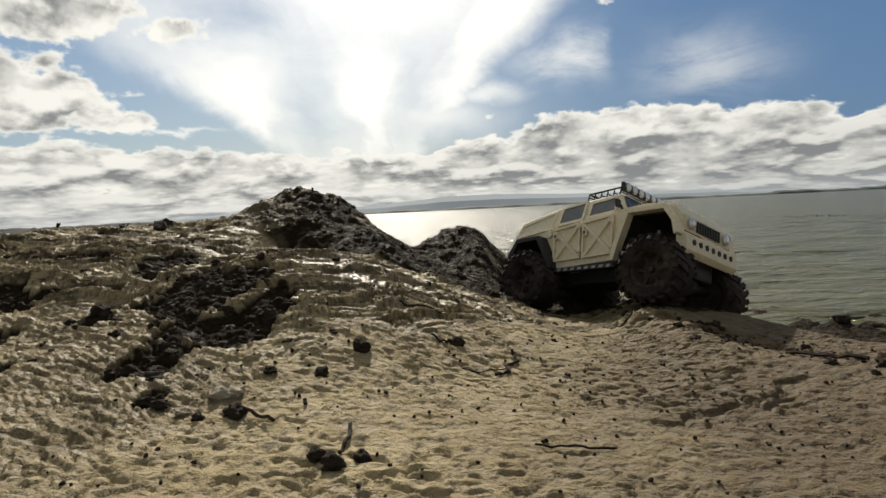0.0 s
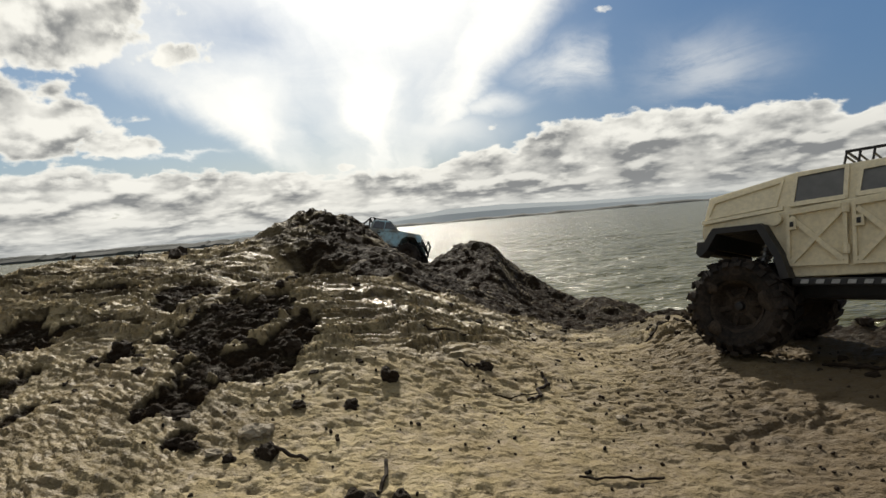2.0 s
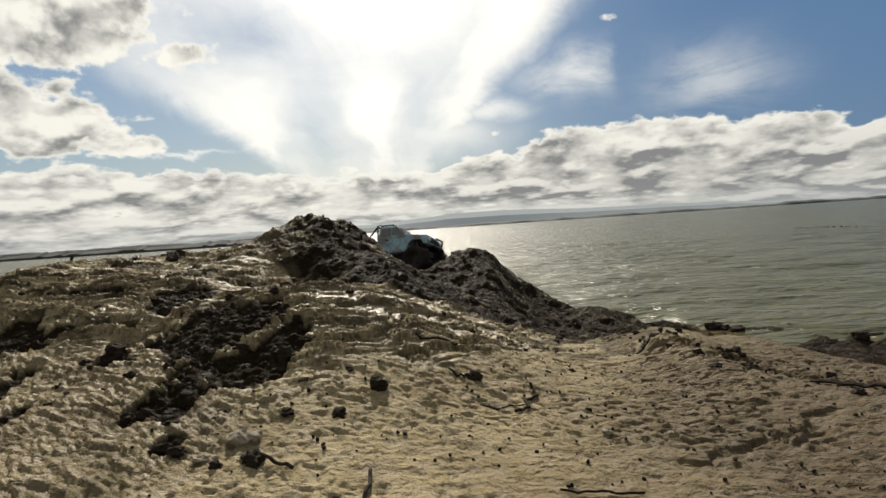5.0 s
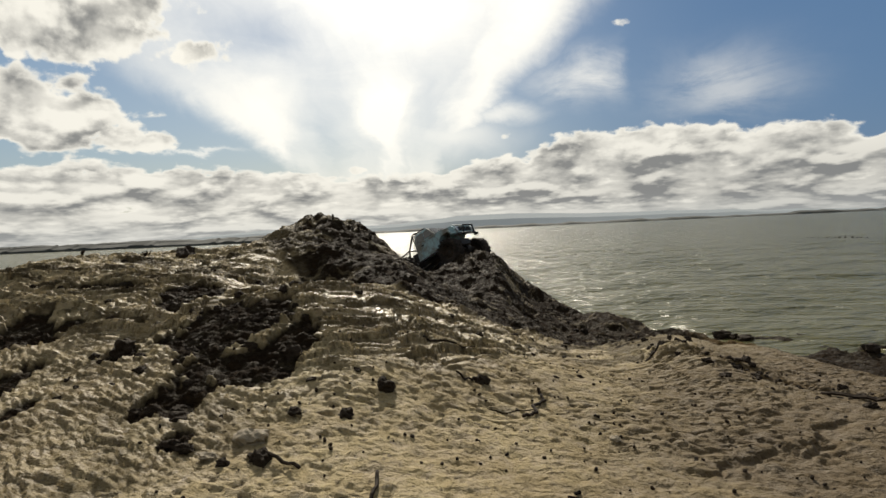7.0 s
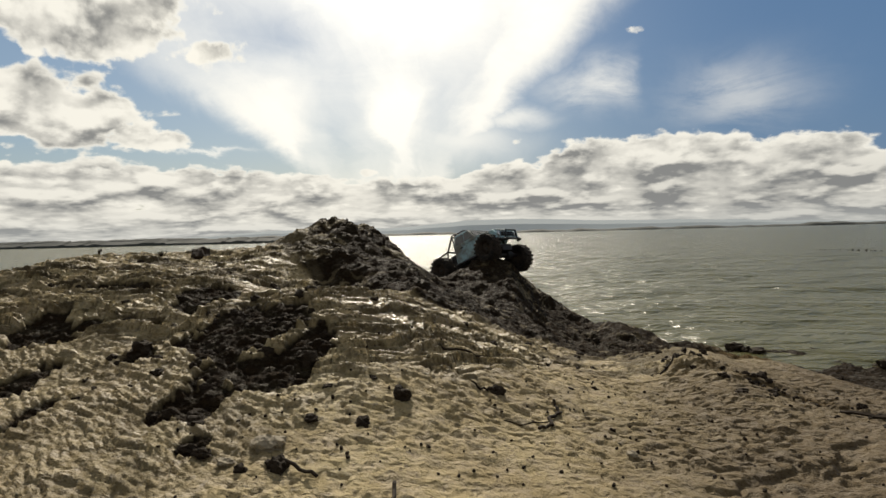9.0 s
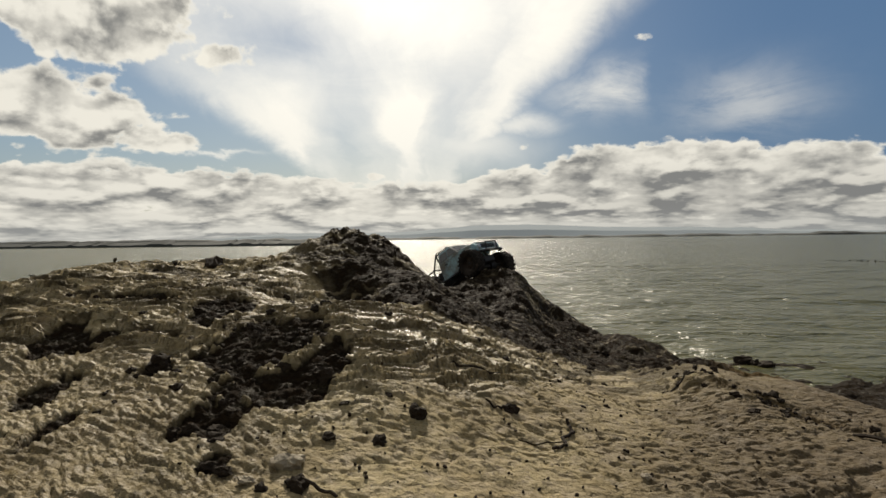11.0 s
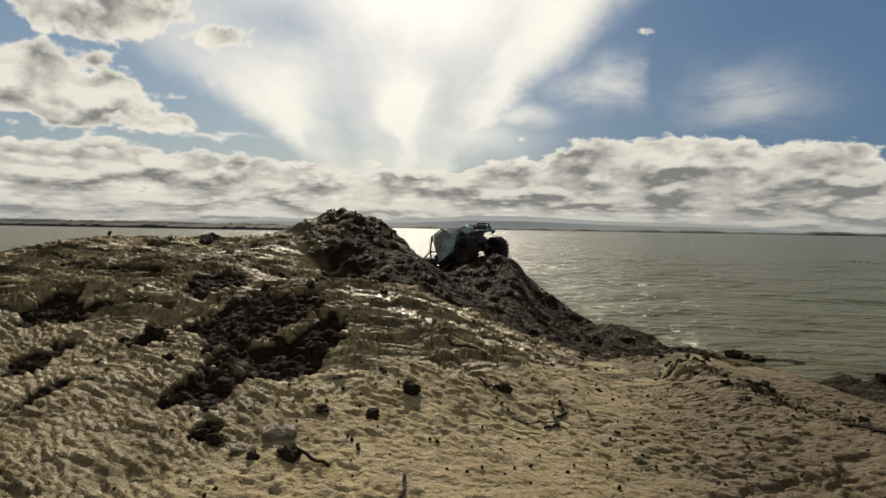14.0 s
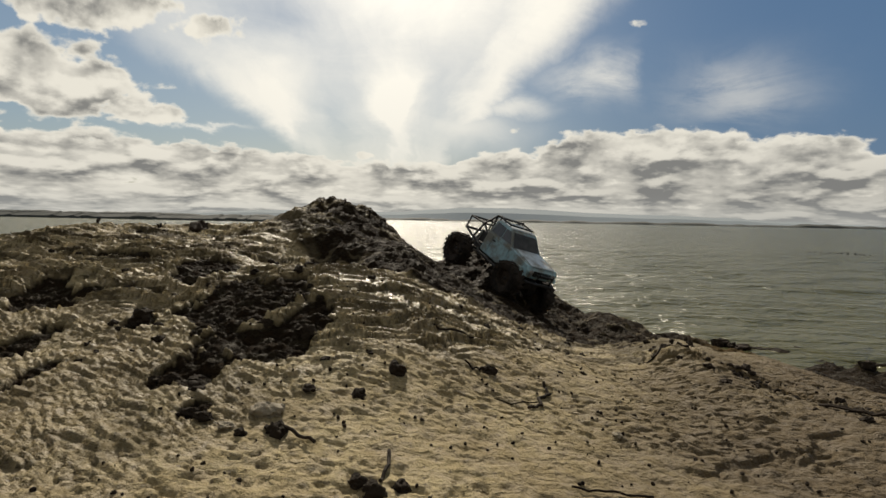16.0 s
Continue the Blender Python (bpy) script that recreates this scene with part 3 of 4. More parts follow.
def rail(outline, w):
    """A closed outline as a band w wide, drawn inward."""
    cx, cz = sum(p[0] for p in outline) / len(outline), sum(p[1] for p in outline) / len(outline)
    return [(x + w * (1 if x < cx else -1), z + w * (1 if z < cz else -1)) for x, z in outline]


def band(bm, outline, side, half, proud, thick, w):
    inner = rail(outline, w)
    n = len(outline)
    rings = [[bm.verts.new((x, side * (half(x, z) + off), z)) for x, z in loop]
             for loop, off in ((outline, proud - thick), (outline, proud), (inner, proud), (inner, proud - thick))]
    for a, b in zip(rings, rings[1:] + rings[:1]):
        for i in range(n):
            bm.faces.new((a[i], a[(i + 1) % n], b[(i + 1) % n], b[i]))
    return bm


def stripe(p, q, w):
    """The four corners of a bar from p to q."""
    d = Vector((q[0] - p[0], q[1] - p[1])).normalized() * w / 2
    return [(p[0] - d.y, p[1] + d.x), (q[0] - d.y, q[1] + d.x), (q[0] + d.y, q[1] - d.x), (p[0] + d.y, p[1] - d.x)]


# ---------- truck materials ----------
def paint(base, dirt, rough, low):
    """Matt paint with dried mud towards splashes of its own shape."""
    def build(n):
        p = place(n)
        patch, fine = n.noise(p, 14.0, 6.0, 0.65), n.noise(p, 160.0, 4.0, 0.6)
        dusty = n.step(n.math("ADD", patch, n.math("MULTIPLY", fine, 0.25)), low, low + 0.22)
        scuff = n.step(fine, 0.3, 0.7, out=(0.88, 1.06))
        col = n.mix(dusty, base, dirt)
        dim = n.node("ShaderNodeVectorMath")
        dim.operation = "SCALE"
        n.put(dim.inputs[0], col)
        n.put(dim.inputs["Scale"], scuff)
        return {"Base Color": dim.outputs[0], "Roughness": n.math("ADD", rough, n.math("MULTIPLY", dusty, 0.3), clamp=True), "Normal": n.bump(fine, 0.25, 0.0008)}
    return build


TAN = material("tan_paint", paint((0.66, 0.575, 0.38), (0.44, 0.36, 0.23), 0.50, 0.72))
BLUE = material("blue_paint", paint((0.29, 0.46, 0.50), (0.17, 0.165, 0.135), 0.40, 0.50))
# paler copy of the blue paint, sun glare on the top panels put in
SUNLIT = material("sunlit_paint", paint((0.52, 0.57, 0.57), (0.22, 0.21, 0.175), 0.35, 0.54))
BLACK = material("black_plastic", speckled((0.006, 0.006, 0.006), (0.020, 0.017, 0.014), 40.0, 0.6, 0.001))
STEEL = material("dull_steel", speckled((0.22, 0.21, 0.19), (0.38, 0.37, 0.34), 60.0, 0.45, 0.0006, 0.8))
TYRE = material("muddy_rubber", speckled((0.008, 0.007, 0.006), (0.046, 0.035, 0.026), 22.0, 0.88, 0.004, gloss=0.2))
CAKED = material("caked_mud", speckled((0.015, 0.011, 0.008), (0.070, 0.052, 0.036), 35.0, 0.88, 0.003, gloss=0.2))
GLASS = material("smoked_pane", lambda n: {"Base Color": n.mix(n.noise(place(n), 40.0, 5.0), (0.03, 0.033, 0.035), (0.16, 0.16, 0.15)), "Roughness": 0.12, "IOR": 1.5})
LENS = material("lamp_lens", lambda n: {"Base Color": (0.55, 0.56, 0.55), "Roughness": 0.15, "Metallic": 0.6})
CHALK = material("white_plastic", speckled((0.55, 0.55, 0.52), (0.72, 0.72, 0.68), 50.0, 0.5, 0.0005))


def wheel(parent, x, y, z, r, w, lugs):
    """A wheel that turns about its axle: tyre with lugs, rim, hub and nuts."""
    side = -1 if y < 0 else 1
    rnd = random.Random(int((x + 2) * 100 + (y + 2) * 1000))
    bm = bmesh.new()
    k = w / 2
    tyre_profile = [(r * 0.52, -k * 0.55), (r * 0.55, -k * 0.86), (r * 0.66, -k * 0.98), (r * 0.80, -k), (r * 0.90, -k * 0.86), (r * 0.945, -k * 0.5), (r * 0.95, 0),
                    (r * 0.945, k * 0.5), (r * 0.90, k * 0.86), (r * 0.80, k), (r * 0.66, k * 0.98), (r * 0.55, k * 0.86), (r * 0.52, k * 0.55)]
    lathe(bm, tyre_profile, 44, wobble=lambda t, a: 0.012 * math.sin(5 * t + 60 * a) + 0.008 * math.sin(13 * t), caps=False)
    for i in range(lugs):
        for row in (-1, 1):
            a = 2 * math.pi * (i + (0.5 if row > 0 else 0)) / lugs
            m = pose(0, 0, 0, 0, -math.degrees(a), 0) @ pose(r * 0.955, row * k * 0.50, 0, 0, 0, 0) @ pose(0, 0, 0, row * 16 + rnd.uniform(-4, 4), 0, 0)
            hgt = r * rnd.uniform(0.020, 0.042)
            block(bm, -hgt, hgt, -k * 0.50, k * 0.50, -r * 0.075, r * 0.075, 0.0, m)
            m2 = pose(0, 0, 0, 0, -math.degrees(a), 0) @ pose(r * 0.86, row * k * 0.97, 0, 0, 0, row * -32)
            block(bm, -r * 0.09, r * 0.07, -k * 0.07, k * 0.09, -r * 0.06, r * 0.06, 0.0, m2)
    for v in bm.verts:                          # mud fills and rounds the tread
        q = noise.fractal(v.co * 55 + Vector((x * 9, y * 9, 0)), 1.0, 2.0, 3)
        v.co += v.co.normalized() * (0.045 * r * q)
    ty = link("wheel", bm, TYRE, parent, "big black lugged tyre caked with mud")
    ty.location = (x, y, z)
    rim = bmesh.new()
    lathe(rim, [(r * 0.14, side * k * 0.30), (r * 0.18, side * k * 0.38), (r * 0.40, side * k * 0.16), (r * 0.49, side * k * 0.70), (r * 0.54, side * k * 0.80), (r * 0.545, -side * k * 0.7), (r * 0.2, -side * k * 0.6)], 28)
    for i in range(6):
        a = i * 60
        block(rim, r * 0.18, r * 0.53, -0.003, 0.003, -r * 0.055, r * 0.055, 0.0015, pose(0, side * k * 0.30, 0, 0, a, 0))
    link("rim", rim, CAKED, ty, "dark rim filled with mud")
    hub = bmesh.new()
    lathe(hub, [(r * 0.04, side * k * 0.52), (r * 0.08, side * k * 0.50), (r * 0.11, side * k * 0.2)], 12)
    link("hub", hub, BLACK, ty)
    for i in range(7):
        clump = bmesh.new()
        a, rr = rnd.uniform(0, 360), rnd.uniform(0.58, 0.88) * r
        b = bmesh.ops.create_icosphere(clump, subdivisions=2, radius=r * rnd.uniform(0.06, 0.15))["verts"]
        c = pose(0, 0, 0, 0, a, 0) @ Vector((rr, side * k * 0.90, 0))
        for v in b:
            q = noise.noise(v.co * 120 + Vector((i, 0, 0)))
            v.co = Vector((v.co.x * 1.3, v.co.y * 0.6, v.co.z)) * (1 + 0.5 * q) + c
        link("mud_clump", clump, CAKED, ty, "dried mud stuck on the wheel", True)
    return ty


# ---------- tan truck ----------
def tan_half(x, z):
    """Half width of the tan body: upright below the belt, leaning in above it."""
    return 0.112 if z <= 0.196 else 0.113 - 0.030 * (z - 0.196) / 0.086


def upright(x, z):
    return 0.112


def build_tan():
    car = new("toy_truck")
    tagged(car, "tan military style radio controlled truck with big muddy tyres", "toy truck")
    b = prism(bmesh.new(), [(-0.232, 0.158), (-0.222, 0.160), (-0.203, 0.184), (-0.134, 0.186), (-0.108, 0.135), (-0.100, 0.110), (0.066, 0.117),
                            (0.076, 0.150), (0.104, 0.216), (0.192, 0.214), (0.211, 0.186), (0.218, 0.168), (0.222, 0.202), (0.204, 0.226),
                            (0.140, 0.236), (0.088, 0.234), (-0.110, 0.212), (-0.234, 0.197)], lambda x, z: 0.112, 0.0025)
    body = part("body", b, TAN, car, "matt tan painted shell")
    c = prism(bmesh.new(), [(-0.233, 0.196), (-0.110, 0.211), (0.086, 0.231), (0.060, 0.279), (0.050, 0.282), (-0.100, 0.273), (-0.228, 0.244)], tan_half, 0.0025)
    part("cabin", c, TAN, car)
    for s in (-1, 1):
        for name, x0, x1 in (("rear_door", -0.106, -0.028), ("front_door", -0.022, 0.060)):
            zb = lambda x: 0.214 + 0.09 * (x + 0.1)
            d = bmesh.new()
            low = [(x0, 0.126 + 0.02 * (x0 + 0.1)), (x1, 0.126 + 0.03 * (x1 + 0.1)), (x1, zb(x1) - 0.006), (x0, zb(x0) - 0.006)]
            plate(d, low, s, upright, 0.0022, 0.003)
            door = part(name, d, TAN, car)
            x = bmesh.new()
            fr = [(low[0][0] + 0.006, low[0][1] + 0.006), (low[1][0] - 0.006, low[1][1] + 0.006), (low[2][0] - 0.006, low[2][1] - 0.008), (low[3][0] + 0.006, low[3][1] - 0.008)]
            band(x, low, s, upright, 0.0080, 0.007, 0.0050)
            part("door_rim", x, TAN, door)
            for k, (i, j) in enumerate(((0, 2), (1, 3))):
                x = plate(bmesh.new(), stripe(fr[i], fr[j], 0.0075), s, upright, 0.0084 - 0.0004 * k, 0.007)
                part("door_brace", x, TAN, door, "raised cross brace pressed in the door")
            h = bmesh.new()
            plate(h, [(x0 + 0.003, 0.180), (x0 + 0.014, 0.181), (x0 + 0.014, 0.196), (x0 + 0.003, 0.195)], s, upright, 0.0105, 0.006)
            part("door_handle", h, TAN, door)
            h = bmesh.new()
            plate(h, [(x0 + 0.006, 0.184), (x0 + 0.011, 0.1845), (x0 + 0.011, 0.192), (x0 + 0.006, 0.1915)], s, upright, 0.0115, 0.002)
            part("latch", h, BLACK, door)
            for zz in (0.142, 0.200):
                h = bmesh.new()
                tube(h, [(x1 - 0.002, s * 0.119, zz + 0.09 * 0.1 - 0.008), (x1 - 0.002, s * 0.119, zz + 0.014)], 0.0052, 8)
                part("hinge", h, TAN, door)
            win = [(x0 + 0.007, zb(x0) + 0.010), (x1 - 0.006, zb(x1) + 0.008), (x1 - 0.012 if name == "front_door" else x1 - 0.006, 0.272), (x0 + 0.010, 0.266)]
            wf = bmesh.new()
            band(wf, [(win[0][0] - 0.005, win[0][1] - 0.006), (win[1][0] + 0.005, win[1][1] - 0.006), (win[2][0] + 0.005, win[2][1] + 0.004), (win[3][0] - 0.005, win[3][1] + 0.004)],
                 s, tan_half, 0.0045, 0.005, 0.0058)
            window = part("window_frame", wf, TAN, door)
            p = bmesh.new()
            plate(p, win, s, tan_half, 0.0020, 0.003)
            part("pane", p, GLASS, window, "dusty grey window pane")
            sl = bmesh.new()
            plate(sl, stripe((win[0][0] - 0.003, win[0][1] - 0.004), (win[1][0] + 0.003, win[1][1] - 0.004), 0.007), s, tan_half, 0.0075, 0.005)
            part("window_sill", sl, TAN, window, "pale scuffed window ledge")
        t = bmesh.new()
        band(t, [(-0.228, 0.205), (-0.122, 0.219), (-0.115, 0.262), (-0.222, 0.238)], s, tan_half, 0.003, 0.004, 0.005)
        plate(t, stripe((-0.232, 0.200), (-0.112, 0.215), 0.006), s, tan_half, 0.006, 0.006)
        part("side_trim", t, TAN, body)
        f = bmesh.new()
        tube(f, [(-0.122, s * 0.113, 0.198), (-0.122, s * 0.121, 0.198)], 0.010, 14)
        part("filler_cap", f, TAN, body)
        arch = [(-0.232, 0.150), (-0.224, 0.158), (-0.205, 0.187), (-0.132, 0.190), (-0.106, 0.140), (-0.096, 0.108)]
        inner = [(-0.226, 0.142), (-0.214, 0.152), (-0.199, 0.178), (-0.139, 0.181), (-0.117, 0.140), (-0.108, 0.106)]
        fb = bmesh.new()
        for i in range(5):
            quad = [arch[i], arch[i + 1], inner[i + 1], inner[i]]
            plate(fb, quad, s, lambda x, z: 0.112, 0.032, 0.034)
        part("rear_fender", fb, BLACK, car, "black plastic wheel arch flare")
        arch = [(0.062, 0.112), (0.073, 0.152), (0.100, 0.223), (0.196, 0.221), (0.216, 0.190), (0.222, 0.156)]
        inner = [(0.072, 0.112), (0.084, 0.150), (0.108, 0.213), (0.190, 0.211), (0.208, 0.183), (0.213, 0.154)]
        fb = bmesh.new()
        for i in range(5):
            plate(fb, [arch[i], arch[i + 1], inner[i + 1], inner[i]], s, lambda x, z: 0.112, 0.022, 0.030)
        part("front_fender", fb, TAN, car, "tan flared front wheel arch")
        st = bmesh.new()
        block(st, -0.100, 0.068, min(s * 0.108, s * 0.122), max(s * 0.108, s * 0.122), 0.098, 0.109, 0.002)
        step = part("side_step", st, BLACK, car, "black side step with a row of slots")
        for i in range(8):
            h = bmesh.new()
            x = -0.088 + i * 0.0195
            plate(h, [(x, 0.1005), (x + 0.010, 0.1005), (x + 0.012, 0.1065), (x + 0.002, 0.1065)], s, lambda x, z: 0.122, 0.0012, 0.002)
            part("slot", h, STEEL, step)
        m = bmesh.new()
        tube(m, [(0.072, s * 0.100, 0.236), (0.078, s * 0.116, 0.240)], 0.003)
        block(m, 0.070, 0.076, min(s * 0.112, s * 0.128), max(s * 0.112, s * 0.128), 0.236, 0.254, 0.0015)
        part("wing_mirror", m, BLACK, car)
        hl = bmesh.new()
        lathe(hl, [(0.012, 0.2205), (0.013, 0.226), (0.006, 0.229)], 16, "x")
        for v in hl.verts:
            v.co += Vector((0, s * 0.078, 0.186))
        part("headlight", hl, LENS, car, "round headlight")
    ws = bmesh.new()
    v = [ws.verts.new(q) for q in ((0.0885, -0.098, 0.238), (0.0885, 0.098, 0.238), (0.0645, 0.078, 0.277), (0.0645, -0.078, 0.277))]
    f = ws.faces.new(v)
    bmesh.ops.solidify(ws, geom=[f], thickness=0.003)
    part("windshield", ws, GLASS, car, "dark windshield")
    bar = bmesh.new()
    tube(bar, [(0.0770, 0, 0.2385), (0.0650, 0, 0.2765)], 0.0035)
    part("windshield_post", bar, TAN, car)
    hood = bmesh.new()
    for s in (-1, 0, 1):
        block(hood, 0.098, 0.190, s * 0.055 - 0.016, s * 0.055 + 0.016, 0.2265, 0.2395, 0.003)
    part("hood_ribs", hood, TAN, car)
    g = bmesh.new()
    for i in range(9):
        y = -0.048 + i * 0.012
        block(g, 0.219, 0.224, y - 0.0035, y + 0.0035, 0.174, 0.198, 0.001)
    part("grille", g, BLACK, car, "black upright grille slots")
    bp = prism(bmesh.new(), [(0.206, 0.168), (0.230, 0.160), (0.233, 0.124), (0.224, 0.112), (0.208, 0.120)], lambda x, z: 0.112, 0.002)
    bumper = part("front_bumper", bp, TAN, car, "tan bumper plate pierced by round holes")
    for i in range(7):
        h = bmesh.new()
        lathe(h, [(0.0065, 0.2305), (0.0065, 0.2345), (0.0045, 0.2335)], 12, "x")
        for v in h.verts:
            v.co += Vector((-0.001, -0.084 + 0.028 * i, 0.143))
        part("hole", h, BLACK, bumper)
    rb = block(bmesh.new(), -0.252, -0.228, -0.095, 0.095, 0.150, 0.172, 0.003)
    part("rear_bumper", rb, BLACK, car)
    for s in (-1, 1):
        tl = block(bmesh.new(), -0.239, -0.233, s * 0.090 - 0.008, s * 0.090 + 0.008, 0.178, 0.194, 0.001)
        part("tail_light", tl, material("red_lens", lambda n: {"Base Color": (0.25, 0.02, 0.015), "Roughness": 0.25}) if s < 0 else bpy.data.materials["red_lens"], car, "dusty red tail light")
    # rack and lamp bar on the roof
    rk = bmesh.new()
    x0, x1, zr, zt = -0.035, 0.052, 0.280, 0.2965
    ring = [(x0, -0.076, zt), (x1, -0.076, zt + 0.003), (x1, 0.076, zt + 0.003), (x0, 0.076, zt)]
    tube(rk, ring, 0.0024, 8, True)
    rack = part("roof_rack", rk, BLACK, car, "black tube roof rack")
    for i in range(6):
        x = x0 + (x1 - x0) * i / 5
        for s in (-1, 1):
            p = bmesh.new()
            tube(p, [(x, s * 0.076, zt), (x - 0.003, s * 0.079, zr - 0.004)], 0.0018, 6)
            part("post", p, BLACK, rack)
        cbar = bmesh.new()
        tube(cbar, [(x, -0.076, zt - 0.008), (x, 0.076, zt - 0.008)], 0.0016, 6)
        part("cross_bar", cbar, BLACK, rack)
    lb = block(bmesh.new(), 0.056, 0.064, -0.084, 0.084, 0.288, 0.310, 0.002)
    lamps = part("lamp_bar", lb, BLACK, car, "black lamp bar along the roof front")
    for i in range(6):
        q = bmesh.new()
        lathe(q, [(0.0095, 0.0635), (0.0105, 0.068), (0.007, 0.0695)], 16, "x")
        for v in q.verts:
            v.co += Vector((0, -0.068 + 0.0272 * i, 0.299))
        part("lamp", q, LENS, lamps, "small round spot lamp")
    # underside
    for outline in ([(0.068, 0.118), (0.080, 0.150), (0.1055, 0.2135), (0.191, 0.2115), (0.2085, 0.184), (0.2065, 0.180), (0.189, 0.208), (0.1080, 0.210), (0.084, 0.149), (0.074, 0.118)],
                    [(-0.216, 0.158), (-0.2015, 0.1815), (-0.1350, 0.1835), (-0.1105, 0.135), (-0.105, 0.112), (-0.112, 0.112), (-0.116, 0.135), (-0.138, 0.1795), (-0.199, 0.1775), (-0.212, 0.156)]):
        part("wheel_well", prism(bmesh.new(), outline, lambda x, z: 0.1115), BLACK, car, "black wheel arch lining")
    ch = block(bmesh.new(), -0.20, 0.205, -0.055, 0.055, 0.080, 0.125, 0.006)
    part("chassis", ch, BLACK, car, "black muddy chassis tub")
    wb = block(bmesh.new(), -0.10, 0.09, -0.098, 0.098, 0.112, 0.200, 0.004)
    part("inner_floor", wb, BLACK, car)
    for x in (-0.1675, 0.1675):
        ax = bmesh.new()
        tube(ax, [(x, -0.10, 0.0735), (x, -0.02, 0.0735), (x, 0.02, 0.0735), (x, 0.10, 0.0735)], 0.011, 10)
        lathe(ax, [(0.010, -0.030), (0.024, -0.015), (0.024, 0.015), (0.010, 0.030)], 14)
        for v in ax.verts:
            if abs(v.co.x) < 0.03:
                v.co += Vector((x, 0, 0.0735))
        axle = part("axle", ax, BLACK, car)
        for s in (-1, 1):
            sh = bmesh.new()
            tube(sh, [(x, s * 0.075, 0.080), (x * 0.86, s * 0.066, 0.185)], 0.0045, 8)
            pts = [(x + (x * 0.86 - x) * k / 60 + 0.009 * math.cos(k * 0.9), s * (0.075 - 0.009 * k / 60) + 0.009 * math.sin(k * 0.9), 0.095 + 0.075 * k / 60) for k in range(60)]
            tube(sh, pts, 0.0016, 5)
            part("shock_absorber", sh, STEEL, axle)
            li = bmesh.new()
            tube(li, [(x, s * 0.06, 0.070), (x * 0.35, s * 0.045, 0.090)], 0.0042, 8)
            part("link_arm", li, BLACK, axle)
    wheels = [wheel(car, x, y, 0.0735, 0.0735, 0.076, 22) for x in (-0.1675, 0.1675) for y in (-0.1225, 0.1225)]
    return car, wheels


# ---------- blue truck ----------
def blue_half(x, z):
    return 0.080 if z <= 0.168 else 0.080 - 0.014 * min(1.0, (z - 0.168) / 0.055)


def build_blue():
    car = new("toy_pickup")
    tagged(car, "light blue radio controlled pickup with a tube cage bed", "toy truck")
    b = prism(bmesh.new(), [(-0.068, 0.092), (0.088, 0.092), (0.100, 0.128), (0.122, 0.146), (0.172, 0.145), (0.190, 0.120), (0.197, 0.124), (0.198, 0.150),
                            (0.186, 0.164), (0.078, 0.176), (-0.066, 0.172)], lambda x, z: 0.080, 0.003)
    part("body", b, BLUE, car, "light blue painted shell with mud splashes")
    c = prism(bmesh.new(), [(-0.066, 0.170), (0.080, 0.174), (0.034, 0.223), (0.024, 0.227), (-0.052, 0.226), (-0.060, 0.220)], blue_half, 0.003)
    part("cabin", c, BLUE, car)
    rf = block(bmesh.new(), -0.052, 0.026, -0.062, 0.062, 0.2262, 0.2300, 0.0015)
    part("roof_panel", rf, SUNLIT, car, "pale roof skin")
    hd = prism(bmesh.new(), [(0.082, 0.1755), (0.186, 0.1640), (0.190, 0.1655), (0.186, 0.1685), (0.086, 0.1800)], lambda x, z: 0.062, 0.001)
    part("hood", hd, SUNLIT, car, "light blue hood, painted paler for sun glare")
    for s in (-1, 1):
        for quad, nm in (([(-0.052, 0.178), (0.004, 0.180), (0.000, 0.219), (-0.048, 0.219)], "rear_pane"), ([(0.010, 0.180), (0.066, 0.182), (0.030, 0.219), (0.006, 0.219)], "front_pane")):
            p = bmesh.new()
            plate(p, quad, s, blue_half, 0.0022, 0.003)
            part(nm, p, GLASS, car, "grey side window")
        d = bmesh.new()
        band(d, [(-0.030, 0.098), (0.076, 0.098), (0.076, 0.168), (-0.030, 0.168)], s, lambda x, z: 0.080, 0.002, 0.003, 0.0025)
        door = part("door", d, BLUE, car)
        h = bmesh.new()
        plate(h, [(-0.022, 0.152), (-0.006, 0.152), (-0.006, 0.157), (-0.022, 0.157)], s, lambda x, z: 0.080, 0.005, 0.004)
        part("door_handle", h, BLACK, door)
        arch, inner = [(0.088, 0.090), (0.100, 0.130), (0.122, 0.149), (0.173, 0.148), (0.194, 0.122)], [(0.095, 0.090), (0.106, 0.127), (0.125, 0.142), (0.170, 0.141), (0.187, 0.119)]
        f = bmesh.new()
        for i in range(4):
            plate(f, [arch[i], arch[i + 1], inner[i + 1], inner[i]], s, lambda x, z: 0.080, 0.016, 0.020)
        part("fender", f, BLUE, car, "blue flared wheel arch")
        hl = bmesh.new()
        lathe(hl, [(0.009, 0.197), (0.010, 0.202), (0.004, 0.204)], 14, "x")
        for v in hl.verts:
            v.co += Vector((0, s * 0.058, 0.145))
        part("headlight", hl, LENS, car, "round headlight")
        sl = bmesh.new()
        tube(sl, [(-0.085, s * 0.072, 0.088), (-0.06, s * 0.092, 0.084), (0.07, s * 0.092, 0.084), (0.090, s * 0.074, 0.088)], 0.005)
        part("rock_slider", sl, BLACK, car)
    ws = bmesh.new()
    v = [ws.verts.new(q) for q in ((0.0800, -0.070, 0.1785), (0.0800, 0.070, 0.1785), (0.0390, 0.060, 0.2215), (0.0390, -0.060, 0.2215))]
    f = ws.faces.new(v)
    bmesh.ops.solidify(ws, geom=[f], thickness=0.003)
    part("windshield", ws, GLASS, car, "dark windshield")
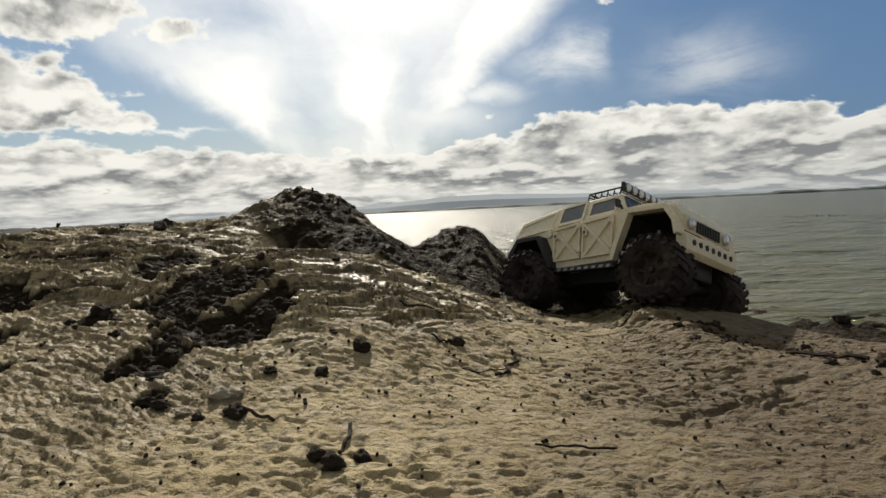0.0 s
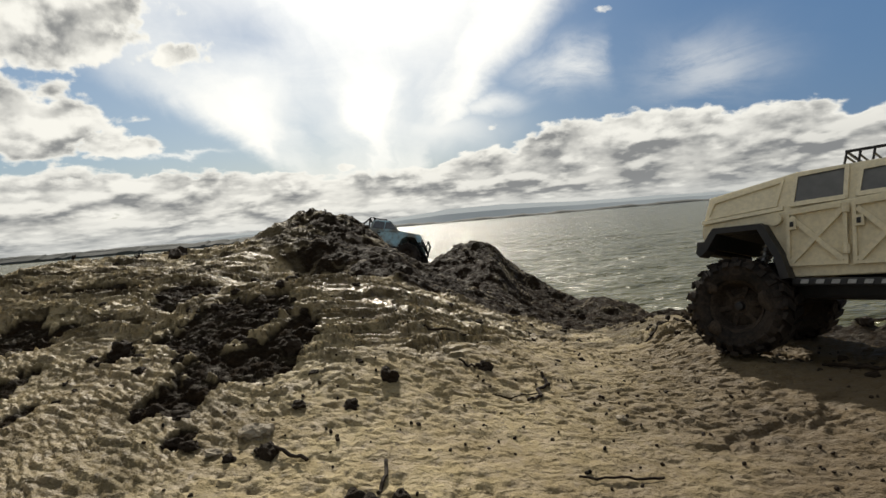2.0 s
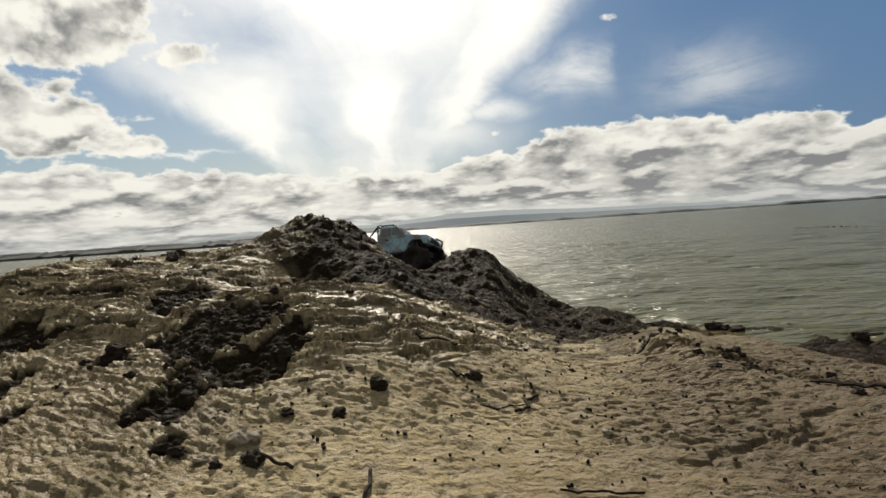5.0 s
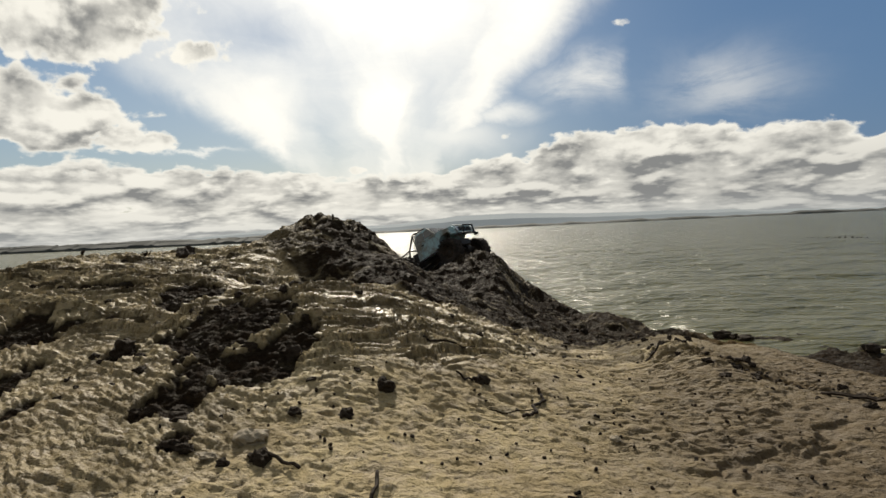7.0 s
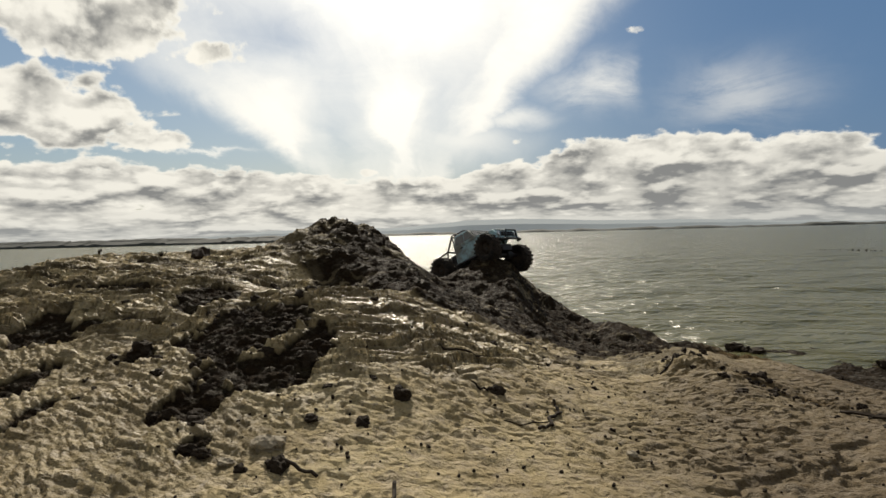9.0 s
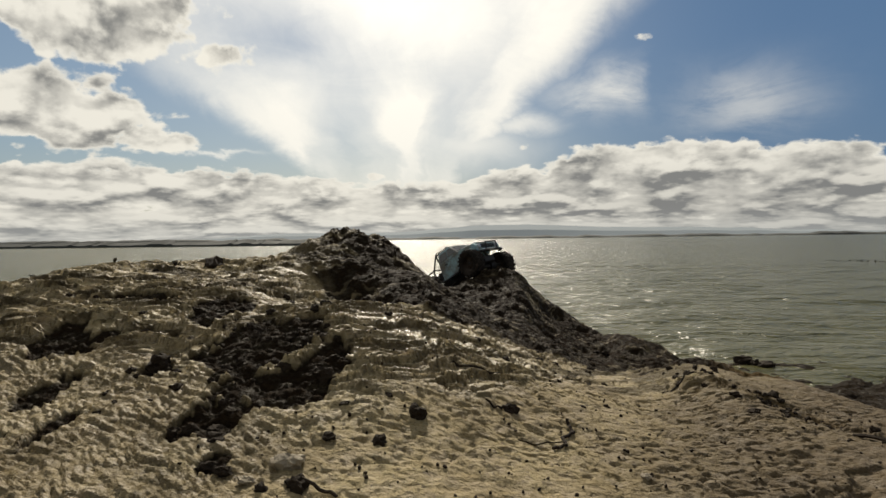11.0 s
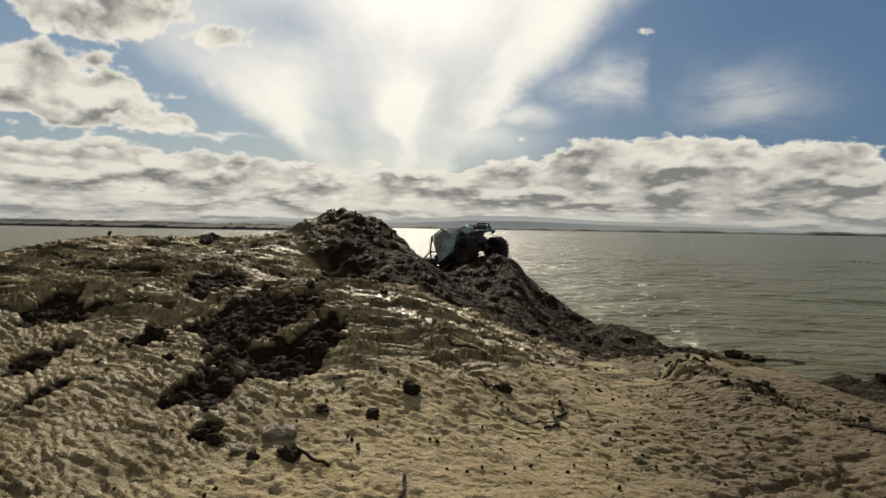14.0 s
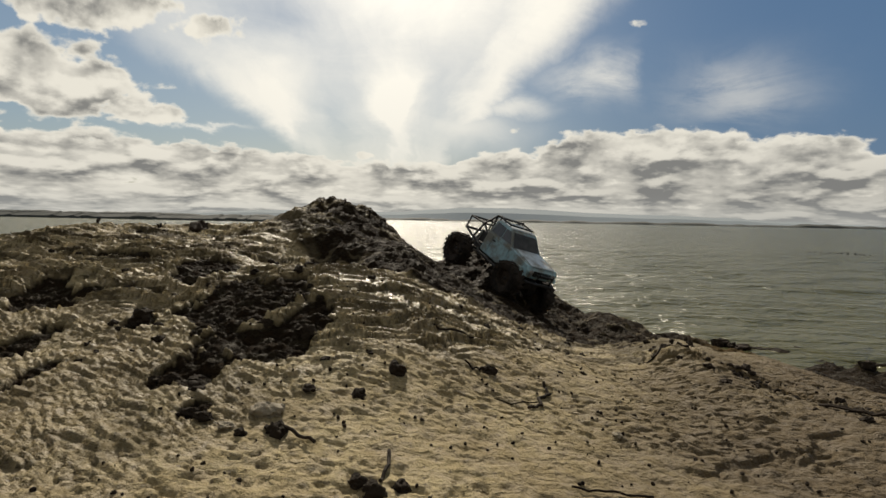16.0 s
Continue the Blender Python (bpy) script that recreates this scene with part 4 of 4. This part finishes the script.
    rw = block(bmesh.new(), -0.0685, -0.0660, -0.058, 0.058, 0.180, 0.214, 0.001)
    part("rear_window", rw, GLASS, car)
    g = bmesh.new()
    for i in range(8):
        y = -0.040 + i * 0.0115
        block(g, 0.197, 0.201, y - 0.0035, y + 0.0035, 0.132, 0.153, 0.001)
    part("grille", g, BLACK, car)
    # front bar, roof bars and bed cage
    t = bmesh.new()
    tube(t, [(0.190, -0.075, 0.112), (0.212, -0.070, 0.112), (0.218, -0.045, 0.112), (0.218, 0.045, 0.112), (0.212, 0.070, 0.112), (0.190, 0.075, 0.112)], 0.0055)
    tube(t, [(0.216, -0.040, 0.112), (0.224, -0.034, 0.150), (0.224, 0.034, 0.150), (0.216, 0.040, 0.112)], 0.0042)
    part("front_bumper", t, BLACK, car, "black bent tube bumper")
    t = bmesh.new()
    ring = [(-0.058, -0.058, 0.236), (0.004, -0.058, 0.236), (0.004, 0.058, 0.236), (-0.058, 0.058, 0.236)]
    tube(t, ring, 0.0032, 8, True)
    for x in (-0.058, -0.028, 0.004):
        for s in (-1, 1):
            tube(t, [(x, s * 0.058, 0.236), (x, s * 0.060, 0.224)], 0.0024, 6)
    part("roof_rack", t, BLACK, car, "black tube roof rack")
    cage = part("bed_cage", tube(bmesh.new(), [(-0.070, -0.068, 0.094), (-0.215, -0.060, 0.118), (-0.215, 0.060, 0.118), (-0.070, 0.068, 0.094)], 0.0050), BLACK, car, "black tube cage over the bed")
    for s in (-1, 1):
        for pts in ([(-0.066, s * 0.066, 0.100), (-0.078, s * 0.062, 0.236), (-0.058, s * 0.060, 0.240)], [(-0.078, s * 0.062, 0.232), (-0.130, s * 0.058, 0.176), (-0.215, s * 0.058, 0.168), (-0.215, s * 0.060, 0.118)],
                    [(-0.070, s * 0.066, 0.150), (-0.130, s * 0.058, 0.176)], [(-0.130, s * 0.058, 0.176), (-0.150, s * 0.062, 0.108)]):
            part("cage_tube", tube(bmesh.new(), pts, 0.0042), BLACK, cage)
    for x, z in ((-0.078, 0.232), (-0.130, 0.176), (-0.215, 0.168)):
        part("cross_tube", tube(bmesh.new(), [(x, -0.060, z), (x, 0.060, z)], 0.0040), BLACK, cage)
    part("fuel_box", block(bmesh.new(), -0.135, -0.082, -0.045, 0.045, 0.105, 0.150, 0.004), BLACK, car)
    part("chassis", block(bmesh.new(), -0.185, 0.180, -0.035, 0.035, 0.070, 0.100, 0.004), BLACK, car, "black muddy chassis rails")
    part("skid_plate", block(bmesh.new(), 0.020, 0.110, -0.030, 0.030, 0.060, 0.069, 0.002), CHALK, car, "pale worn skid plate")
    for x in (-0.155, 0.150):
        ax = bmesh.new()
        tube(ax, [(x, -0.085, 0.056), (x, 0.085, 0.056)], 0.008, 10)
        tube(ax, [(x, 0.012, 0.056), (x, 0.020, 0.056), (x, 0.040, 0.056), (x, 0.046, 0.056)], 0.019, 12)
        axle = part("axle", ax, BLACK, car)
        for s in (-1, 1):
            sh = tube(bmesh.new(), [(x, s * 0.055, 0.060), (x * 0.85, s * 0.045, 0.140)], 0.0055, 8)
            part("shock_absorber", sh, STEEL, axle)
            part("link_arm", tube(bmesh.new(), [(x, s * 0.045, 0.056), (x * 0.3, s * 0.030, 0.072)], 0.0035, 8), STEEL, axle)
    wheels = [wheel(car, x, y, 0.0644, 0.0644, 0.053, 20) for x in (-0.155, 0.150) for y in (-0.100, 0.100)]
    for ob in car.children_recursive:          # built at a round size; this model is a little smaller
        ob.data.transform(Matrix.Scale(0.87, 4))
        ob.location *= 0.87
    return car, wheels


TAN_TRUCK, TAN_WHEELS = build_tan()
BLUE_TRUCK, BLUE_WHEELS = build_blue()


# ---------- clods, twigs, stones ----------
def lump_mesh(seed, squash, mat):
    """An angular lump about 2 across."""
    bm = bmesh.new()
    bmesh.ops.create_icosphere(bm, subdivisions=3, radius=1.0)
    off = Vector((seed * 7.1, seed * 3.3, 0))
    for v in bm.verts:
        q = v.co.copy()
        f = 1 + 0.42 * noise.noise(q * 1.3 + off) + 0.30 * noise.noise(q * 3.1 + off) + 0.20 * noise.noise(q * 7 + off)
        v.co = Vector((q.x * f, q.y * f * 0.85, max(q.z * f * squash, -0.45)))
    me = bpy.data.meshes.new("mud_clod")
    bm.to_mesh(me)
    bm.free()
    me.materials.append(mat)
    return me


DARK_LUMPS = [lump_mesh(k, 0.55 + 0.08 * k, CLOD) for k in range(6)]
PALE_LUMPS = [lump_mesh(10 + k, 0.40 + 0.06 * k, SILT) for k in range(4)]


def top_of(x, y):
    return float(ground_height(np.array([x]), np.array([y]))[0])


def clod(x, y, r, meshes, label, group="", name="mud_clod", rnd=random.Random(5), sink=0.25):
    ob = new(name, rnd.choice(meshes))
    ob.matrix_basis = pose(x, y, top_of(x, y) + r * (0.35 - sink), rnd.uniform(-14, 14), rnd.uniform(-14, 14), rnd.uniform(0, 360)) @ Matrix.Diagonal((r, r * rnd.uniform(0.8, 1.1), r, 1))
    return tagged(ob, label, "mud clod" if name == "mud_clod" else "stone", group)


for x, y, r in ((-0.092, 0.966, 0.0115), (0.020, 1.061, 0.0105), (-0.184, 0.797, 0.0120), (-0.220, 1.011, 0.0170), (-0.472, 1.046, 0.0190), (-0.283, 0.820, 0.0115),
                (-0.262, 0.808, 0.0095), (-0.216, 0.788, 0.0070), (-0.179, 0.888, 0.0075), (-0.069, 0.715, 0.0110), (-0.085, 0.728, 0.0085), (-0.050, 0.735, 0.0090), (-0.300, 0.870, 0.0130), (-0.315, 0.90, 0.0110)):
    clod(x, y, r, DARK_LUMPS, "dark brown clod lying on pale silt")
for x, y, r in ((-0.205, 0.832, 0.0170), (-0.235, 0.800, 0.0090), (0.172, 0.936, 0.0060)):
    clod(x, y, r, PALE_LUMPS, "pale dried silt lump on the mud")
for x, y, r in ((0.399, 1.227, 0.0100), (0.479, 1.349, 0.0115), (0.514, 1.052, 0.0090), (0.530, 1.100, 0.0100), (0.536, 1.155, 0.0070)):
    clod(x, y, r, DARK_LUMPS, "dark crumbled clod on the bank edge", "clods along the bank edge")
pick = random.Random(11)
for i in range(70):                              # crumbs along the crest above the beach
    u = pick.random()
    x, y = float(np.interp(u, (0, 0.35, 0.7, 1), (0.37, 0.42, 0.49, 0.56))), float(np.interp(u, (0, 0.35, 0.7, 1), (1.52, 1.36, 1.26, 1.02)))
    clod(x + pick.gauss(0, 0.022), y + pick.gauss(0, 0.03), pick.uniform(0.0025, 0.0075), DARK_LUMPS, "small dark crumb of earth on the bank edge", "clods along the bank edge")
for i in range(60):                              # crumbs in the dark patch and on the broken crust
    clod(-0.33 + pick.gauss(0, 0.09), 1.05 + pick.gauss(0, 0.09), pick.uniform(0.004, 0.010), DARK_LUMPS, "small dark clod in the broken crust", "clods in the broken crust", sink=0.5)
for i in range(50):
    clod(pick.uniform(-0.8, 0.2), pick.uniform(1.1, 1.6), pick.uniform(0.004, 0.008), DARK_LUMPS, "small dark clod in the broken crust", "clods in the broken crust", sink=0.55)
crumbs = bmesh.new()                             # fine crumbs on the silt, past counting
for i in range(420):
    x, y, r = pick.uniform(-0.35, 0.60), pick.uniform(0.64, 1.30), pick.uniform(0.0010, 0.0034)
    m = pose(x, y, top_of(x, y) + 0.3 * r, pick.uniform(0, 360), pick.uniform(0, 360), pick.uniform(0, 360)) @ Matrix.Diagonal((r, r * 0.8, r * 0.6, 1))
    bmesh.ops.create_icosphere(crumbs, subdivisions=1, radius=1.0, matrix=m)
tagged(link("crumbs", crumbs, CLOD), "fine dark crumbs scattered on the silt", "crumbs", kind="stuff")
for i in range(40):                              # on the two mounds
    a, b = pick.choice(((-0.38, 1.95), (-0.02, 2.5), (0.25, 2.1)))
    clod(a + pick.gauss(0, 0.10), b + pick.gauss(0, 0.16), pick.uniform(0.005, 0.013), DARK_LUMPS, "brown clod on the earth mound", "clods on the mounds")
for i in range(36):                              # on the beach
    clod(pick.uniform(0.75, 2.1), pick.uniform(1.7, 2.65), pick.uniform(0.006, 0.020), DARK_LUMPS, "dark wet lump on the beach", "lumps on the beach")
clod(1.425, 2.60, 0.034, DARK_LUMPS, "dark upright lump at the water's edge", sink=0.0)
for x, y, r in ((1.050, 3.042, 0.040), (1.110, 2.960, 0.034), (1.085, 3.0, 0.022)):
    ob = clod(x, y, r, DARK_LUMPS, "dark wet stone breaking the water", name="stone")
    ob.location.z = WATER + r * 0.05
for i in range(13):
    ob = clod(6.95 + i * 0.050 + pick.uniform(-0.06, 0.06), 14.3 - i * 0.10, pick.uniform(0.014, 0.030), DARK_LUMPS, "dark stone in a row far out in the lake", "row of stones in the lake", name="stone")
    ob.location.z = WATER - 0.002


def twig(points, r, label, lift=0.003):
    """A thin stick that lies along the ground through points (x, y)."""
    pts = []
    for (x0, y0), (x1, y1) in zip(points, points[1:]):
        for k in range(4):
            x, y = x0 + (x1 - x0) * k / 4, y0 + (y1 - y0) * k / 4
            pts.append((x, y, top_of(x, y) + lift + 0.002 * noise.noise(Vector((x * 60, y * 60, 0)))))
    x, y = points[-1]
    pts.append((x, y, top_of(x, y) + lift))
    return tagged(link("twig", tube(bmesh.new(), pts, r, 6), TWIG), label, "twig")


twig([(0.098, 1.076), (0.104, 1.045), (0.086, 1.015), (0.090, 0.995), (0.072, 0.976)], 0.0022, "crooked dark twig on the silt")
twig([(0.101, 0.780), (0.130, 0.772), (0.155, 0.776), (0.175, 0.784)], 0.0012, "thin long dark twig on the silt")
twig([(-0.183, 0.803), (-0.165, 0.792), (-0.139, 0.779)], 0.0018, "short dark twig beside a clod", 0.006)
twig([(-0.070, 0.790), (-0.066, 0.765), (-0.068, 0.735)], 0.0018, "short dark root in the silt")
twig([(-0.063, 1.129), (-0.03, 1.150), (0.009, 1.188)], 0.0018, "thin brown twig on the crust")
twig([(0.010, 1.055), (-0.012, 1.062)], 0.0016, "short dark twig beside a clod")
twig([(0.020, 0.985), (0.060, 0.990), (0.085, 1.000)], 0.0008, "thin pale root on the silt")
twig([(0.300, 1.385), (0.340, 1.420), (0.380, 1.440)], 0.0017, "dark twig on the bank edge")
twig([(0.500, 1.140), (0.530, 1.085), (0.555, 1.040)], 0.0030, "dark stick on the bank edge", 0.004)


def tuft(x, y, h, count, label):
    """A few stiff dry stalks that stand in the ground."""
    base = new("dry_tuft")
    base.location = (x, y, top_of(x, y) - 0.004)
    tagged(base, label, "dry plant")
    for i in range(count):
        a, lean = pick.uniform(0, 6.3), pick.uniform(0.1, 0.7)
        dx, dy = math.cos(a) * lean * h, math.sin(a) * lean * h
        part("stalk", tube(bmesh.new(), [(0.2 * dx, 0.2 * dy, 0), (0.5 * dx, 0.5 * dy, 0.6 * h), (dx, dy, h * pick.uniform(0.75, 1.0))], 0.0012, 5), TWIG, base)


for x, y, h, c in ((-0.292, 1.90, 0.024, 5), (-0.33, 1.93, 0.016, 4), (-0.40, 1.92, 0.018, 4), (-0.27, 1.85, 0.014, 3), (-0.46, 1.9, 0.012, 3)):
    tuft(x, y, h, c, "few dry stalks on the mound top")
for x, y, h, c in ((-0.923, 1.60, 0.020, 6), (-0.80, 1.66, 0.026, 8), (-0.98, 1.58, 0.014, 5), (-1.10, 1.56, 0.014, 5), (-0.86, 1.63, 0.014, 4)):
    tuft(x, y, h, c, "small dry weed on the ridge")
clod(-0.730, 1.720, 0.034, DARK_LUMPS, "dark flat lump on the ridge", sink=0.55)


# ---------- motion ----------
TAN_PATH = (
    (0.0, 0.376, 1.680, 0.131, -17.0, -6.9, -44.5), (0.5, 0.465, 1.531, 0.141, -12.5, -0.4, -42.0), (1.0, 0.536, 1.479, 0.163, -9.5, 2.4, -42.0),
    (1.5, 0.598, 1.367, 0.182, -8.5, 0.3, -45.0), (2.0, 0.625, 1.183, 0.175, -9.5, -0.9, -42.0), (2.5, 0.659, 1.058, 0.180, -7.5, 1.2, -37.0),
    (3.0, 0.700, 0.900, 0.188, -8.0, 3.0, -39.0), (3.5, 0.900, 0.760, 0.185, -7.0, 2.0, -39.0), (4.0, 1.080, 0.620, 0.175, -6.0, 2.0, -39.0),
    (5.0, 1.250, 0.480, 0.165, -6.0, 1.0, -39.0), (16.0, 1.250, 0.480, 0.165, -6.0, 1.0, -39.0))
BLUE_PATH = (
    (0.0, -0.640, 2.790, 0.262, -18.0, 4.0, -5.0), (1.0, -0.540, 2.790, 0.262, -21.0, 7.0, -5.0), (1.5, -0.460, 2.785, 0.260, -24.0, 10.0, -6.0),
    (2.5, -0.405, 2.777, 0.255, -25.8, 10.0, -6.5), (3.5, -0.389, 2.766, 0.251, -26.0, 9.6, -9.3), (4.0, -0.374, 2.720, 0.245, -25.0, 7.7, -13.0),
    (6.5, -0.214, 2.850, 0.252, 1.0, -20.0, -32.0), (7.0, -0.160, 2.840, 0.253, 0.0, -24.0, -36.0), (7.5, -0.120, 2.795, 0.264, -1.0, -25.0, -34.0),
    (8.0, -0.080, 2.750, 0.275, -2.0, -25.0, -32.0), (9.0, -0.042, 2.730, 0.260, -1.8, -21.0, -39.0), (9.5, -0.040, 2.728, 0.258, -1.5, -21.0, -40.0),
    (12.0, -0.180, 2.800, 0.238, 7.0, -31.0, -42.0), (12.5, -0.178, 2.792, 0.238, 7.0, -31.0, -42.0), (13.5, -0.164, 2.835, 0.255, 6.0, -30.0, -43.0),
    (14.5, -0.112, 2.790, 0.270, 1.0, -23.0, -47.0), (15.0, -0.082, 2.630, 0.280, 2.0, -8.5, -50.0), (15.5, -0.038, 2.417, 0.257, 4.0, 15.0, -52.4),
    (16.0, 0.021, 2.271, 0.235, -13.0, 25.7, -51.7))


def roll_on(rows, wheels, r, travel):
    """Turns the wheels by the way that the truck goes, and lets each axle end follow the ground."""
    times = [k / 10 for k in range(161)]
    cols = list(zip(*rows))
    now = [[float(np.interp(t, cols[0], c)) for c in cols[1:]] for t in times]
    gone, spin = 0.0, []
    for k, p in enumerate(now):
        if k:
            q = now[k - 1]
            gone += (p[0] - q[0]) * math.cos(radians(p[5])) + (p[1] - q[1]) * math.sin(radians(p[5]))
        spin.append(math.degrees(gone / r))
    for w in wheels:
        x, y, z = w.location
        keys = []
        for t, p, a in zip(times, now, spin):
            m = pose(*p)
            c = m @ Vector((x, y, z))
            low = float(land(np.array([c.x]), np.array([c.y]))[0]) + r - 0.004 - c.z
            keys.append((t, pose(x, y, z + max(-travel, min(travel, low)), 0, a, 0)))
        walk(w, keys)


def motions():
    walk(TAN_TRUCK, [(t, pose(*p)) for t, *p in TAN_PATH])
    roll_on(TAN_PATH, TAN_WHEELS, 0.0735, 0.008)
    walk(BLUE_TRUCK, [(t, pose(*p)) for t, *p in BLUE_PATH])
    roll_on(BLUE_PATH, BLUE_WHEELS, 0.056, 0.022)


motions()
